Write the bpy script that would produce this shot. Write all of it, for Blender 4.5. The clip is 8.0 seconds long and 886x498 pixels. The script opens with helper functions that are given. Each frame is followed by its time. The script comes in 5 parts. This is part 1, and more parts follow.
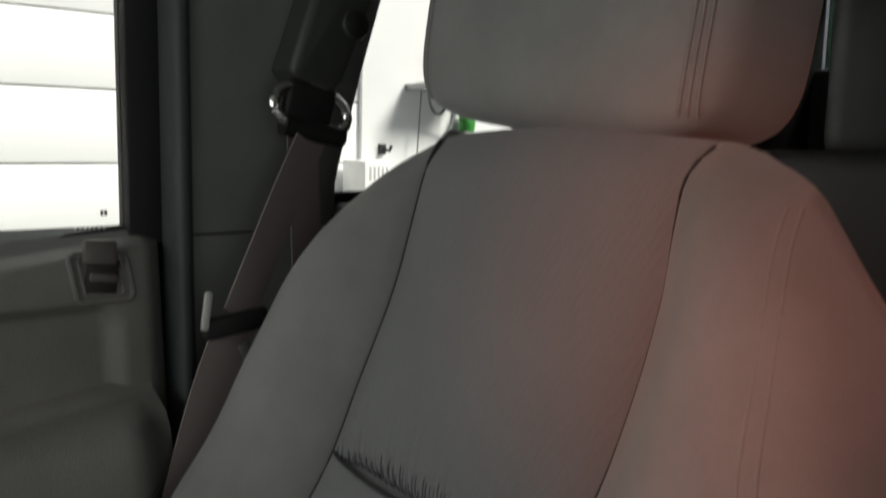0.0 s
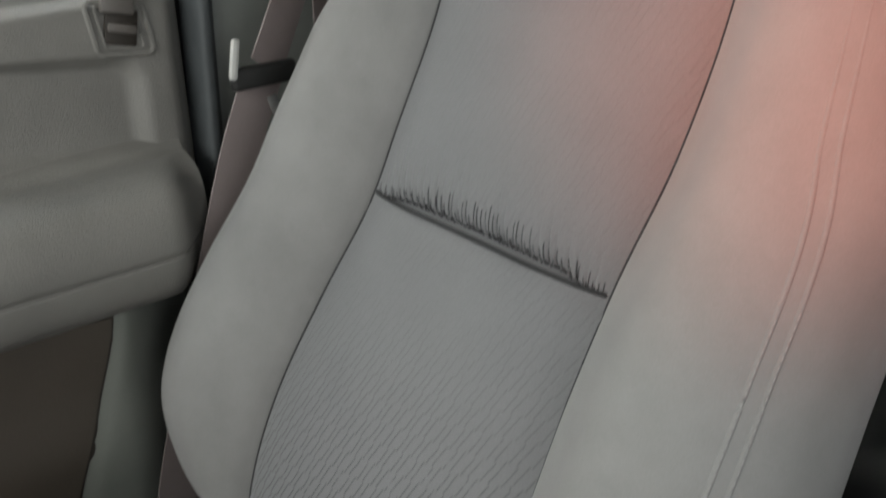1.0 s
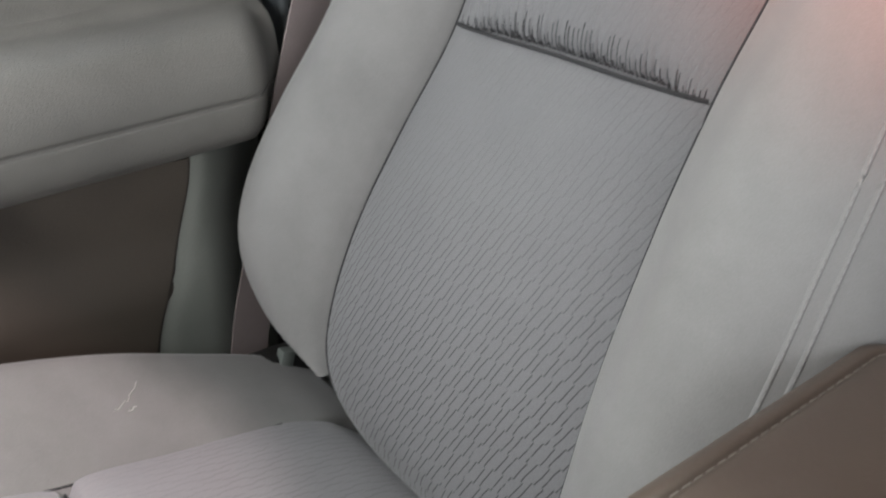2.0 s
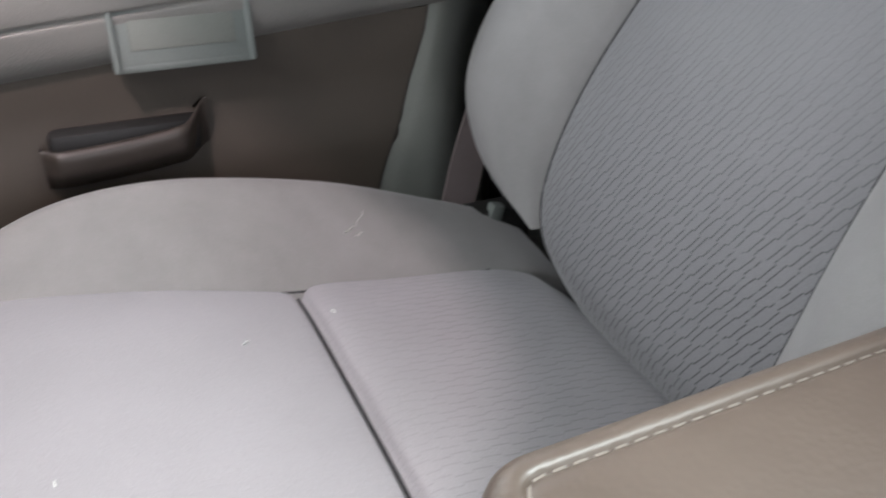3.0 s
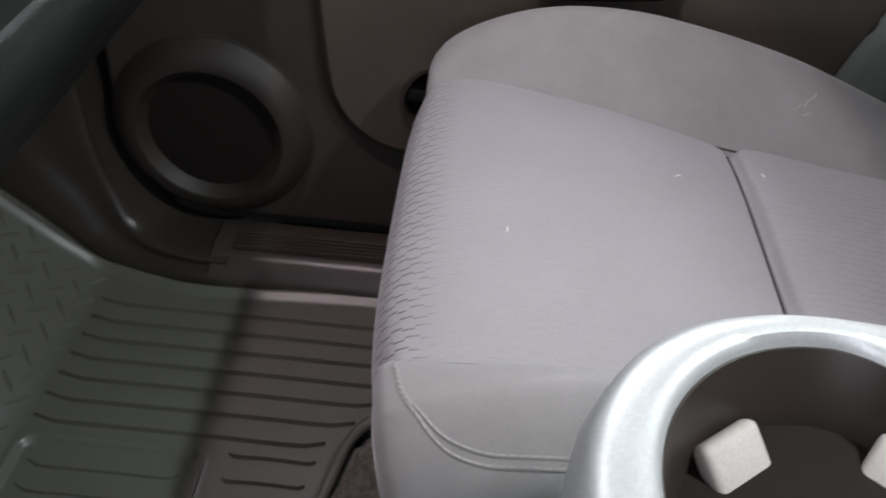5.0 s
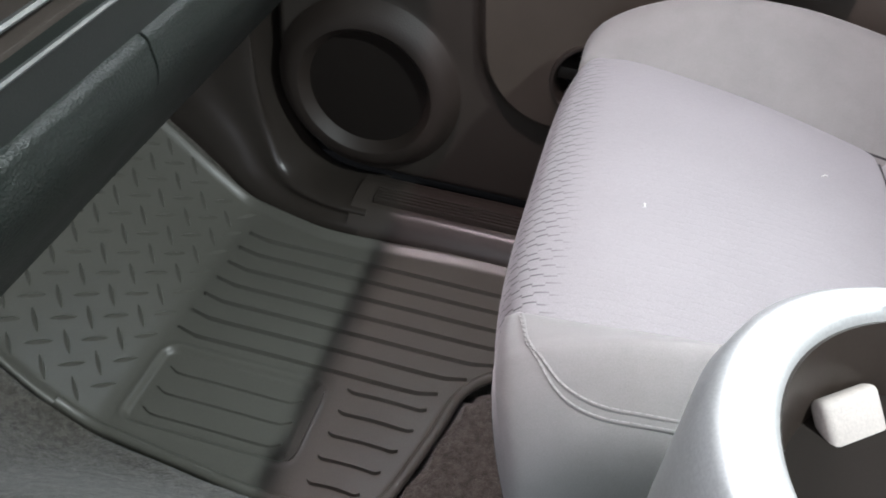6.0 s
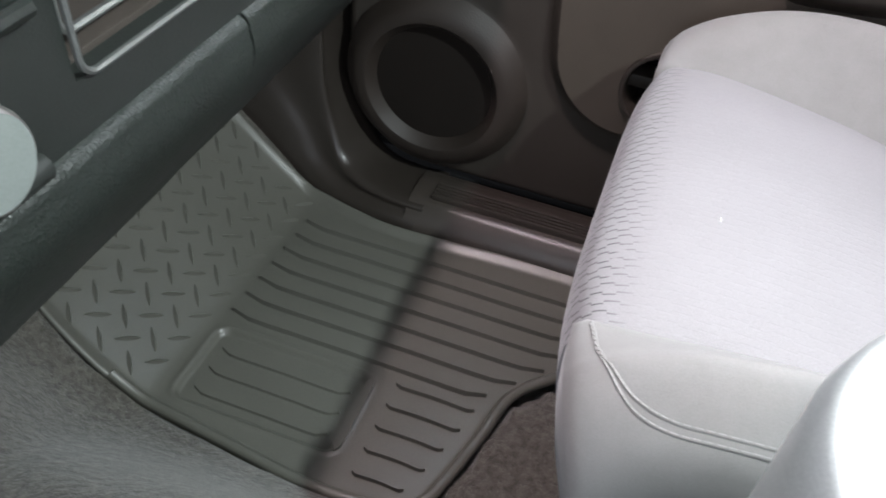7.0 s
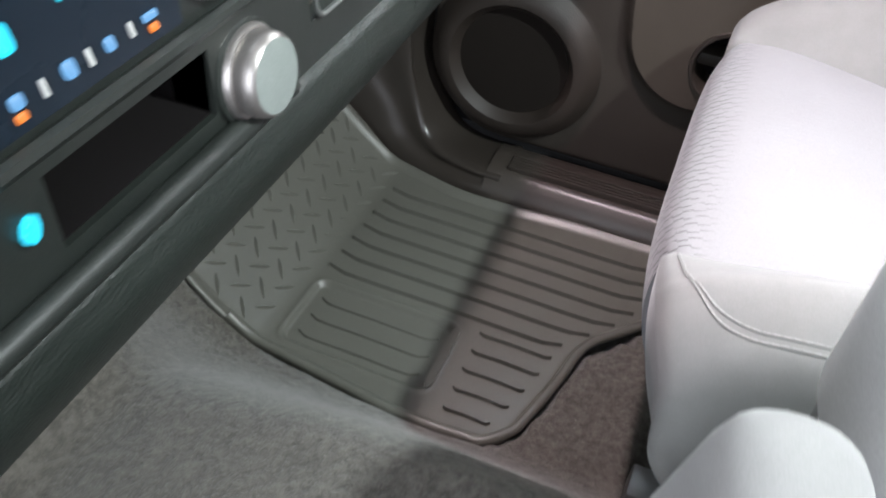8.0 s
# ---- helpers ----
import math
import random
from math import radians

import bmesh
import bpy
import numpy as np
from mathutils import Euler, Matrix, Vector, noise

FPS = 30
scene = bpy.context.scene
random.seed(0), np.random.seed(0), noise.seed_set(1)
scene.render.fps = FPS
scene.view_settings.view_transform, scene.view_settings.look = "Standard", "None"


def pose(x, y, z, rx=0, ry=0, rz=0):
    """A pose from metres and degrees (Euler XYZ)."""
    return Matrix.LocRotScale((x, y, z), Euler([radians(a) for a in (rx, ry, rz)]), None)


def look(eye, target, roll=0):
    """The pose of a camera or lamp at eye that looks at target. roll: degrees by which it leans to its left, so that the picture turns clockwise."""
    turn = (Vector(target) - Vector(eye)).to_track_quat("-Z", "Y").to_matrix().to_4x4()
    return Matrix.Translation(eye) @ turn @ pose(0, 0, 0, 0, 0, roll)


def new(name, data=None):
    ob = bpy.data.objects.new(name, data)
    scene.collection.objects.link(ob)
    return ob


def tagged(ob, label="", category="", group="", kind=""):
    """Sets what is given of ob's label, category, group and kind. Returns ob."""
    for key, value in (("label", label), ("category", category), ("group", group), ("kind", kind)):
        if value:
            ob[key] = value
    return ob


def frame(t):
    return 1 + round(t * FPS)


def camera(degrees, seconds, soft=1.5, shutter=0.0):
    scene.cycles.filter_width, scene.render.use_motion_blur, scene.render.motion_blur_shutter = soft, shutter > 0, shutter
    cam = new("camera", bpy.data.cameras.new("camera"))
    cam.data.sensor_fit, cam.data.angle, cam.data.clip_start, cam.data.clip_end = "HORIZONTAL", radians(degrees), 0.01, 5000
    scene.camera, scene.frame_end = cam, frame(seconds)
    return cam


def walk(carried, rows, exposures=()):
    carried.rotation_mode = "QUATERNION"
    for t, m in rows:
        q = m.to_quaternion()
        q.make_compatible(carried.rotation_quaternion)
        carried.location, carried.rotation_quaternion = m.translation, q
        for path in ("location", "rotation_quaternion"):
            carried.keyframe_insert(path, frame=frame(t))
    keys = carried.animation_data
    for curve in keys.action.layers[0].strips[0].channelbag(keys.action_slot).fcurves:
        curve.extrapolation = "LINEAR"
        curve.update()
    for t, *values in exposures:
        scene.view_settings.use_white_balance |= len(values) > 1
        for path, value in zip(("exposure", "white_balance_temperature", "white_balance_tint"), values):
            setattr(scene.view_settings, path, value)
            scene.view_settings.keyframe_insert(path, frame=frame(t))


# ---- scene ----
cam = camera(55.52, 8.0, soft=1.8, shutter=0.4)
PATH = [
    (0, (-0.3076, -0.2679, 0.9153), (0.8451, -1.2078, 0.7204), 1.29),
    (0.5, (-0.2925, -0.2552, 0.8756), (0.8254, -1.1834, 0.5034), 0.91),
    (1, (-0.2840, -0.2309, 0.8422), (0.7967, -1.1415, 0.3392), 0.88),
    (1.2, (-0.2805, -0.2197, 0.8259), (0.7873, -1.1165, 0.2731), 0.68),
    (2.3, (-0.2786, -0.1575, 0.7532), (0.8024, -0.9511, 0.0810), 1.82),
    (2.5, (-0.2785, -0.1435, 0.7441), (0.8270, -0.8715, 0.0385), 1.94),
    (3, (-0.2846, -0.1162, 0.7328), (0.8682, -0.6758, -0.0470), 2.00),
    (3.5, (-0.2885, -0.0931, 0.7247), (0.8914, -0.4826, -0.1156), 2.68),
    (4, (-0.3021, -0.0718, 0.7183), (0.8756, -0.3100, -0.1796), 3.67),
    (4.5, (-0.3165, -0.0490, 0.7127), (0.8474, -0.1488, -0.2283), 4.24),
    (5, (-0.3386, -0.0278, 0.7162), (0.8091, -0.0134, -0.2495), 5.23),
    (5.2, (-0.3470, -0.0227, 0.7154), (0.7918, 0.0384, -0.2591), 5.53),
    (6.3, (-0.3793, -0.0194, 0.7211), (0.7081, 0.2282, -0.2821), 6.53),
    (6.5, (-0.3783, -0.0181, 0.7200), (0.7049, 0.2412, -0.2846), 7.33),
    (7, (-0.3791, 0.0025, 0.7141), (0.6980, 0.2804, -0.2921), 7.45),
    (7.5, (-0.3967, 0.0273, 0.7254), (0.6595, 0.3524, -0.2889), 6.29),
    (8, (-0.4853, 0.0202, 0.7363), (0.5652, 0.3604, -0.2789), 6.08),
]
EXPOSURES = [(0.0, 0.15, 6500, 11), (0.5, 1.35, 6450, 11), (1.2, 1.72, 6400, 14), (2.5, 2.2, 6200, 18), (3.0, 2.0, 6100, 19), (4.0, 1.55, 6000, 21), (5.0, 1.45, 6000, 21), (6.5, 2.35, 5950, 19), (7.0, 2.35, 5950, 18), (8.0, 2.65, 6000, 19)]
walk(cam, [(t, look(eye, target, roll)) for t, eye, target, roll in PATH], EXPOSURES)


# ---- world and light ----
SUN_EL, SUN_ROT = radians(45), radians(233)
world = bpy.data.worlds.new("world")
scene.world = world
world.use_nodes = True
wn = world.node_tree.nodes
sky = wn.new("ShaderNodeTexSky")
sky.sky_type, sky.sun_disc, sky.sun_elevation, sky.sun_rotation = "NISHITA", False, SUN_EL, SUN_ROT
sky.dust_density, sky.ozone_density, sky.air_density = 4.0, 0.6, 1.0
wn["Background"].inputs["Strength"].default_value = 0.12
world.node_tree.links.new(sky.outputs["Color"], wn["Background"].inputs["Color"])

sun = new("sun", bpy.data.lights.new("sun", "SUN"))
sun.data.energy, sun.data.angle, sun.data.color = 5.0, radians(20), (1.0, 0.96, 0.9)
sun.matrix_world = look((-4.5, -3.4, 5.6), (0, 0, 0.3))

# added red spot for the seat's red spill, front corner, driver's side; source unseen
red = new("red_spill_light", bpy.data.lights.new("red_spill_light", "SPOT"))
red.data.energy, red.data.color, red.data.shadow_soft_size = 33.0, (1.0, 0.15, 0.02), 0.05
red.data.spot_size, red.data.spot_blend = radians(16), 1.0
red.matrix_world = look((-0.95, 0.60, 1.10), (-0.07, -0.69, 0.83))

# daylight from above the white wall, standing in the passenger window's upper opening
day = new("window_daylight", bpy.data.lights.new("window_daylight", "AREA"))
day.data.energy, day.data.color = 0.4, (0.88, 1.0, 0.95)
day.data.shape, day.data.size, day.data.size_y = "RECTANGLE", 0.52, 0.22
day.matrix_world = look((0.664, 0.08, 0.975), (0.10, 0.08, 0.45))

# daylight standing in the open driver's doorway
side = new("doorway_daylight", bpy.data.lights.new("doorway_daylight", "AREA"))
side.data.energy, side.data.color = 1.7, (0.95, 1.0, 0.97)
side.data.shape, side.data.size, side.data.size_y = "RECTANGLE", 0.70, 0.75
side.matrix_world = look((-1.06, -0.05, 0.72), (0.2, -0.05, 0.45))

# daylight standing in the windscreen's opening
screen = new("windscreen_daylight", bpy.data.lights.new("windscreen_daylight", "AREA"))
screen.data.energy, screen.data.color = 2.9, (0.97, 1.0, 0.93)
screen.data.shape, screen.data.size, screen.data.size_y = "RECTANGLE", 1.05, 0.28
screen.matrix_world = look((0.06, 0.50, 1.09), (0.12, -0.6, 0.66))

# cool interior lamp in the middle of the headliner, its lens turned on the footwell
dome = new("dome_lamp_light", bpy.data.lights.new("dome_lamp_light", "SPOT"))
dome.data.energy, dome.data.color, dome.data.shadow_soft_size = 21.0, (0.90, 1.0, 0.89), 0.03
dome.data.spot_size, dome.data.spot_blend = radians(60), 1.0
dome.matrix_world = look((-0.20, -0.62, 1.312), (0.08, 0.48, 0.08))

# warm map lamp over the windscreen, turned on the passenger's lap
map_light = new("map_lamp_light", bpy.data.lights.new("map_lamp_light", "SPOT"))
map_light.data.energy, map_light.data.color, map_light.data.shadow_soft_size = 8.5, (1.0, 0.83, 0.77), 0.03
map_light.data.spot_size, map_light.data.spot_blend = radians(41), 0.10
map_light.matrix_world = look((0.05, 0.180, 1.29), (0.28, -0.03, 0.20))

# ---- materials ----
def nodes_of(name):
    m = bpy.data.materials.new(name)
    m.use_nodes = True
    nt = m.node_tree
    return m, nt, nt.nodes["Principled BSDF"]


def coords(nt, scale=(1, 1, 1), rot=(0, 0, 0)):
    tc, mp = nt.nodes.new("ShaderNodeTexCoord"), nt.nodes.new("ShaderNodeMapping")
    mp.inputs["Scale"].default_value = scale
    mp.inputs["Rotation"].default_value = rot
    nt.links.new(tc.outputs["Object"], mp.inputs["Vector"])
    return mp.outputs["Vector"]


def noise_tex(nt, vec, scale, detail=4.0, rough=0.6):
    n = nt.nodes.new("ShaderNodeTexNoise")
    n.inputs["Scale"].default_value, n.inputs["Detail"].default_value, n.inputs["Roughness"].default_value = scale, detail, rough
    nt.links.new(vec, n.inputs["Vector"])
    return n.outputs["Fac"]


def ramp(nt, fac, a, b, lo=0.3, hi=0.7):
    r = nt.nodes.new("ShaderNodeValToRGB")
    r.color_ramp.elements[0].position, r.color_ramp.elements[1].position = lo, hi
    r.color_ramp.elements[0].color, r.color_ramp.elements[1].color = (*a, 1), (*b, 1)
    nt.links.new(fac, r.inputs["Fac"])
    return r.outputs["Color"]


def mix(nt, fac, a, b, mode="MIX"):
    m = nt.nodes.new("ShaderNodeMix")
    m.data_type, m.blend_type = "RGBA", mode
    if isinstance(fac, float):
        m.inputs["Factor"].default_value = fac
    else:
        nt.links.new(fac, m.inputs["Factor"])
    for sock, val in ((m.inputs["A"], a), (m.inputs["B"], b)):
        if isinstance(val, tuple):
            sock.default_value = (*val, 1)
        else:
            nt.links.new(val, sock)
    return m.outputs["Result"]


def bump(nt, bsdf, height, strength, dist):
    b = nt.nodes.new("ShaderNodeBump")
    b.inputs["Strength"].default_value, b.inputs["Distance"].default_value = strength, dist
    nt.links.new(height, b.inputs["Height"])
    old = bsdf.inputs["Normal"].links
    if old:
        nt.links.new(old[0].from_socket, b.inputs["Normal"])
    nt.links.new(b.outputs["Normal"], bsdf.inputs["Normal"])


def plain(name, col, rough=0.5, metal=0.0, var=0.12, grain=900.0, relief=0.15, dist=0.0004, blotch=9.0, sheen=0.0, spec=0.5):
    """A painted, moulded or woven surface: colour with blotches, fine grain relief, uneven gloss."""
    m, nt, b = nodes_of(name)
    v = coords(nt)
    big = noise_tex(nt, v, blotch, 5.0)
    fine = noise_tex(nt, v, grain, 2.0)
    lo, hi = tuple(c * (1 - var) for c in col), tuple(min(c * (1 + var), 1) for c in col)
    c1 = ramp(nt, big, lo, hi)
    c2 = mix(nt, 0.25, c1, ramp(nt, fine, tuple(c * 0.7 for c in col), tuple(min(c * 1.3, 1) for c in col)))
    nt.links.new(c2, b.inputs["Base Color"])
    rr = ramp(nt, big, (max(rough - 0.08, 0),) * 3, (min(rough + 0.08, 1),) * 3)
    nt.links.new(rr, b.inputs["Roughness"])
    b.inputs["Metallic"].default_value = metal
    b.inputs["Specular IOR Level"].default_value = spec
    if sheen:
        b.inputs["Sheen Weight"].default_value, b.inputs["Sheen Roughness"].default_value = sheen, 0.4
    bump(nt, b, fine, relief, dist)
    return m


def leather(name, col, rough=0.45, cell=420.0, relief=0.5, dist=0.0006):
    """Grained vinyl with a pebbled relief."""
    m, nt, b = nodes_of(name)
    v = coords(nt)
    vo = nt.nodes.new("ShaderNodeTexVoronoi")
    vo.inputs["Scale"].default_value = cell
    warp = nt.nodes.new("ShaderNodeTexNoise")
    warp.inputs["Scale"].default_value, warp.inputs["Detail"].default_value = cell * 0.35, 2.0
    nt.links.new(v, warp.inputs["Vector"])
    bent = nt.nodes.new("ShaderNodeVectorMath")
    bent.operation = "MULTIPLY_ADD"
    nt.links.new(warp.outputs["Color"], bent.inputs[0])
    bent.inputs[1].default_value = (1.6 / cell,) * 3
    nt.links.new(v, bent.inputs[2])
    nt.links.new(bent.outputs[0], vo.inputs["Vector"])
    big = noise_tex(nt, v, 7.0, 4.0)
    c = ramp(nt, big, tuple(x * 0.85 for x in col), tuple(x * 1.15 for x in col))
    nt.links.new(c, b.inputs["Base Color"])
    nt.links.new(ramp(nt, big, (rough - 0.07,) * 3, (rough + 0.07,) * 3), b.inputs["Roughness"])
    bump(nt, b, vo.outputs["Distance"], relief, dist)
    return m


def woven(name, col, axis, line=0.72, row=0.0062, width=0.024):
    """Seat cloth with a stepped line weave; axis picks how the weave lies: 'flat' on the cushion, 'back' on the backrest."""
    m, nt, b = nodes_of(name)
    tc, sep, com = nt.nodes.new("ShaderNodeTexCoord"), nt.nodes.new("ShaderNodeSeparateXYZ"), nt.nodes.new("ShaderNodeCombineXYZ")
    nt.links.new(tc.outputs["Object"], sep.inputs[0])
    add = nt.nodes.new("ShaderNodeMath")
    add.operation = "SUBTRACT"
    if axis == "flat":
        nt.links.new(sep.outputs["Y"], add.inputs[0])
        nt.links.new(sep.outputs["Z"], add.inputs[1])
        nt.links.new(add.outputs[0], com.inputs["X"])
        nt.links.new(sep.outputs["X"], com.inputs["Y"])
        rot = 0.0
    else:
        nt.links.new(sep.outputs["X"], com.inputs["X"])
        nt.links.new(sep.outputs["Z"], com.inputs["Y"])
        rot = radians(66)
    mp = nt.nodes.new("ShaderNodeMapping")
    mp.inputs["Rotation"].default_value = (0, 0, rot)
    nt.links.new(com.outputs[0], mp.inputs["Vector"])
    wob = nt.nodes.new("ShaderNodeTexNoise")
    wob.inputs["Scale"].default_value, wob.inputs["Detail"].default_value = 60.0, 2.0
    nt.links.new(mp.outputs[0], wob.inputs["Vector"])
    off = nt.nodes.new("ShaderNodeVectorMath")
    off.operation = "MULTIPLY_ADD"
    nt.links.new(wob.outputs["Color"], off.inputs[0])
    off.inputs[1].default_value = (0.004, 0.0026, 0) if axis == "back" else (0.0006, 0.0004, 0)
    nt.links.new(mp.outputs[0], off.inputs[2])
    def calc(op, a, b=0.0, c=0.0):
        n = nt.nodes.new("ShaderNodeMath")
        n.operation = op
        for k, val in enumerate((a, b, c)):
            if isinstance(val, float):
                n.inputs[k].default_value = val
            else:
                nt.links.new(val, n.inputs[k])
        return n.outputs[0]

    # lines of weave that step sideways and back, each row set off from its neighbour
    sp = nt.nodes.new("ShaderNodeSeparateXYZ")
    nt.links.new(off.outputs[0], sp.inputs[0])
    index = calc("FLOOR", calc("DIVIDE", sp.outputs["Y"], row))
    along = calc("MULTIPLY_ADD", index, width * 0.37, sp.outputs["X"])
    zig = nt.nodes.new("ShaderNodeMapRange")
    zig.inputs["From Min"].default_value, zig.inputs["From Max"].default_value = width * 0.255, width * 0.275
    zig.inputs["To Min"].default_value, zig.inputs["To Max"].default_value = -row * 0.13, row * 0.13
    nt.links.new(calc("PINGPONG", along, width * 0.5), zig.inputs["Value"])
    across = calc("FRACT", calc("DIVIDE", calc("ADD", sp.outputs["Y"], zig.outputs["Result"]), row))
    away = calc("ABSOLUTE", calc("SUBTRACT", across, 0.5))
    weave = ramp(nt, away, (0.0,) * 3, (1.0,) * 3, *((0.025, 0.10) if axis == "flat" else (0.03, 0.12)))
    v = tc.outputs["Object"]
    big, fine = noise_tex(nt, v, 6.0, 5.0), noise_tex(nt, v, 1400.0, 2.0)
    c1 = ramp(nt, big, tuple(x * 0.9 for x in col), tuple(x * 1.1 for x in col))
    c2 = mix(nt, 0.35, c1, ramp(nt, fine, tuple(x * 0.6 for x in col), tuple(x * 1.35 for x in col)))
    patch = noise_tex(nt, v, 14.0, 2.0)
    dark = ramp(nt, weave, (line,) * 3, (1, 1, 1), 0.0, 1.0)
    dash = ramp(nt, noise_tex(nt, v, 75.0 if axis == "flat" else 130.0, 1.0), (0.0,) * 3, (1.0,) * 3, 0.26, 0.40)
    dark = mix(nt, dash, (1.0, 1.0, 1.0), dark)
    # the weave opens where the cloth is stretched: over the front roll, and low on the backrest
    rng = nt.nodes.new("ShaderNodeMapRange")
    nt.links.new(sep.outputs["Y" if axis == "flat" else "Z"], rng.inputs["Value"])
    rng.inputs["From Min"].default_value, rng.inputs["From Max"].default_value = (-0.024, 0.002) if axis == "flat" else (0.60, 0.42)
    soft = mix(nt, ramp(nt, patch, (0.0,) * 3, (0.05,) * 3 if axis == "flat" else (0.18,) * 3, 0.40, 0.70), (1.0, 1.0, 1.0), dark)
    amount = rng.outputs["Result"]
    if axis == "flat":
        rear = nt.nodes.new("ShaderNodeMapRange")
        nt.links.new(sep.outputs["Y"], rear.inputs["Value"])
        rear.inputs["From Min"].default_value, rear.inputs["From Max"].default_value, rear.inputs["To Max"].default_value = -0.24, -0.38, 0.3
        top = nt.nodes.new("ShaderNodeMath")
        top.operation = "MAXIMUM"
        nt.links.new(amount, top.inputs[0])
        nt.links.new(rear.outputs["Result"], top.inputs[1])
        amount = top.outputs[0]
    fade = mix(nt, amount, soft, dark)
    nt.links.new(mix(nt, 1.0, c2, fade, "MULTIPLY"), b.inputs["Base Color"])
    b.inputs["Roughness"].default_value = 0.95
    b.inputs["Sheen Weight"].default_value, b.inputs["Sheen Roughness"].default_value = 0.25, 0.5
    b.inputs["Specular IOR Level"].default_value = 0.15
    bump(nt, b, weave, 0.17 if axis == "flat" else 0.30, 0.0010)
    bump(nt, b, fine, 0.25, 0.0004)
    return m


def carpet_mat(name, col):
    m, nt, b = nodes_of(name)
    v = coords(nt)
    big, mid, fine = noise_tex(nt, v, 8.0, 5.0), noise_tex(nt, v, 110.0, 4.0, 0.75), noise_tex(nt, v, 700.0, 2.0)
    c1 = ramp(nt, big, tuple(x * 0.75 for x in col), tuple(x * 1.25 for x in col))
    c2 = mix(nt, 0.6, c1, ramp(nt, mid, tuple(x * 0.2 for x in col), tuple(x * 2.0 for x in col), 0.38, 0.64))
    nt.links.new(mix(nt, 0.35, c2, ramp(nt, fine, tuple(x * 0.4 for x in col), tuple(x * 1.7 for x in col))), b.inputs["Base Color"])
    b.inputs["Roughness"].default_value = 1.0
    b.inputs["Sheen Weight"].default_value = 0.3
    b.inputs["Specular IOR Level"].default_value = 0.1
    bump(nt, b, mid, 0.9, 0.004)
    bump(nt, b, fine, 0.6, 0.0015)
    return m


def glow(name, col, strength):
    m, nt, b = nodes_of(name)
    b.inputs["Base Color"].default_value = (0.01, 0.01, 0.01, 1)
    b.inputs["Emission Color"].default_value = (*col, 1)
    b.inputs["Emission Strength"].default_value = strength
    return m


def glass_mat(name):
    m, nt, b = nodes_of(name)
    b.inputs["Base Color"].default_value = (0.9, 0.95, 0.92, 1)
    b.inputs["Roughness"].default_value = 0.02
    b.inputs["Transmission Weight"].default_value = 1.0
    b.inputs["IOR"].default_value = 1.1
    return m


M_BOLSTER = plain("bolster_cloth", (0.246, 0.242, 0.238), 0.95, var=0.15, grain=1300.0, relief=0.3, sheen=0.3, spec=0.15, blotch=11.0)
# one cloth in two tones: light on the cushion, shade on the backrest
M_INSERT_C = woven("cushion_cloth", (0.272, 0.264, 0.273), "flat", 0.10, 0.0083, 0.026)
M_INSERT_B = woven("backrest_cloth", (0.200, 0.200, 0.206), "back", 0.36, 0.0068, 0.034)
M_STITCH = plain("stitch_thread", (0.31, 0.31, 0.30), 0.8, grain=600.0)
M_STITCH_B = plain("brown_thread", (0.22, 0.19, 0.165), 0.8, grain=600.0)
# near-black for seam lines and for the shade in folds and pleats
M_SEAM_SHADE = plain("seam_and_crease_shade", (0.03, 0.03, 0.032), 0.8)
M_DOOR = leather("door_vinyl", (0.205, 0.198, 0.184), 0.5, 600.0, 0.6, 0.0006)
# lower door darker than the upper vinyl: its shade put into the colour
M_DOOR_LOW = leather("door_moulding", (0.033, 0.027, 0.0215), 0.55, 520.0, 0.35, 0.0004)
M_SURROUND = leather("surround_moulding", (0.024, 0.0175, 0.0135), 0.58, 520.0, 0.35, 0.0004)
# paler brown than the moulding: warm light on the pocket put into colour
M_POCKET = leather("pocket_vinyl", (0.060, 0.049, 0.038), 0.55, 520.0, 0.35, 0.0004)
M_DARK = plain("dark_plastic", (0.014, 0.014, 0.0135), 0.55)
M_BLACK = plain("black_rubber", (0.012, 0.012, 0.013), 0.7)
M_PILLAR = plain("pillar_plastic", (0.20, 0.21, 0.197), 0.6, relief=0.3)
M_ADJ = plain("adjuster_plastic", (0.055, 0.060, 0.056), 0.5, relief=0.3)
M_SEAL = plain("seal_rubber", (0.070, 0.078, 0.082), 0.6, relief=0.3)
# pale tone carries the light on the door's rear strip; also the cup tray
M_PILLAR_L = plain("lit_strip_tray_vinyl", (0.19, 0.20, 0.18), 0.6, relief=0.3)
M_GRILLE = plain("speaker_cloth", (0.016, 0.013, 0.011), 0.95, grain=700.0, relief=0.6, spec=0.1)
# near-black that puts the shade of deep recesses into their liners
M_HOLE = plain("recess_shade_black", (0.006, 0.005, 0.005), 0.95, spec=0.1)
M_DASH = leather("dash_vinyl", (0.0105, 0.0145, 0.0115), 0.44, 620.0, 0.7, 0.0006)
M_DASHFACE = plain("dash_face_plastic", (0.0125, 0.0155, 0.013), 0.45, relief=0.3)
M_SILVER = plain("silver_trim_paint", (0.62, 0.62, 0.615), 0.44, 0.55, var=0.05, relief=0.03)
M_BEZEL = plain("bezel_paint", (0.26, 0.27, 0.26), 0.35, 0.8, var=0.05, relief=0.03)
M_CHROME = plain("chrome", (0.8, 0.8, 0.8), 0.12, 1.0, var=0.03, relief=0.0)
M_ARM = leather("armrest_leather", (0.095, 0.071, 0.056), 0.45, 300.0, 0.25, 0.0005)
M_CONSOLE = plain("console_plastic", (0.10, 0.10, 0.098), 0.5)
M_LIGHTGREY = plain("light_grey_vinyl", (0.46, 0.41, 0.38), 0.7, relief=0.25)
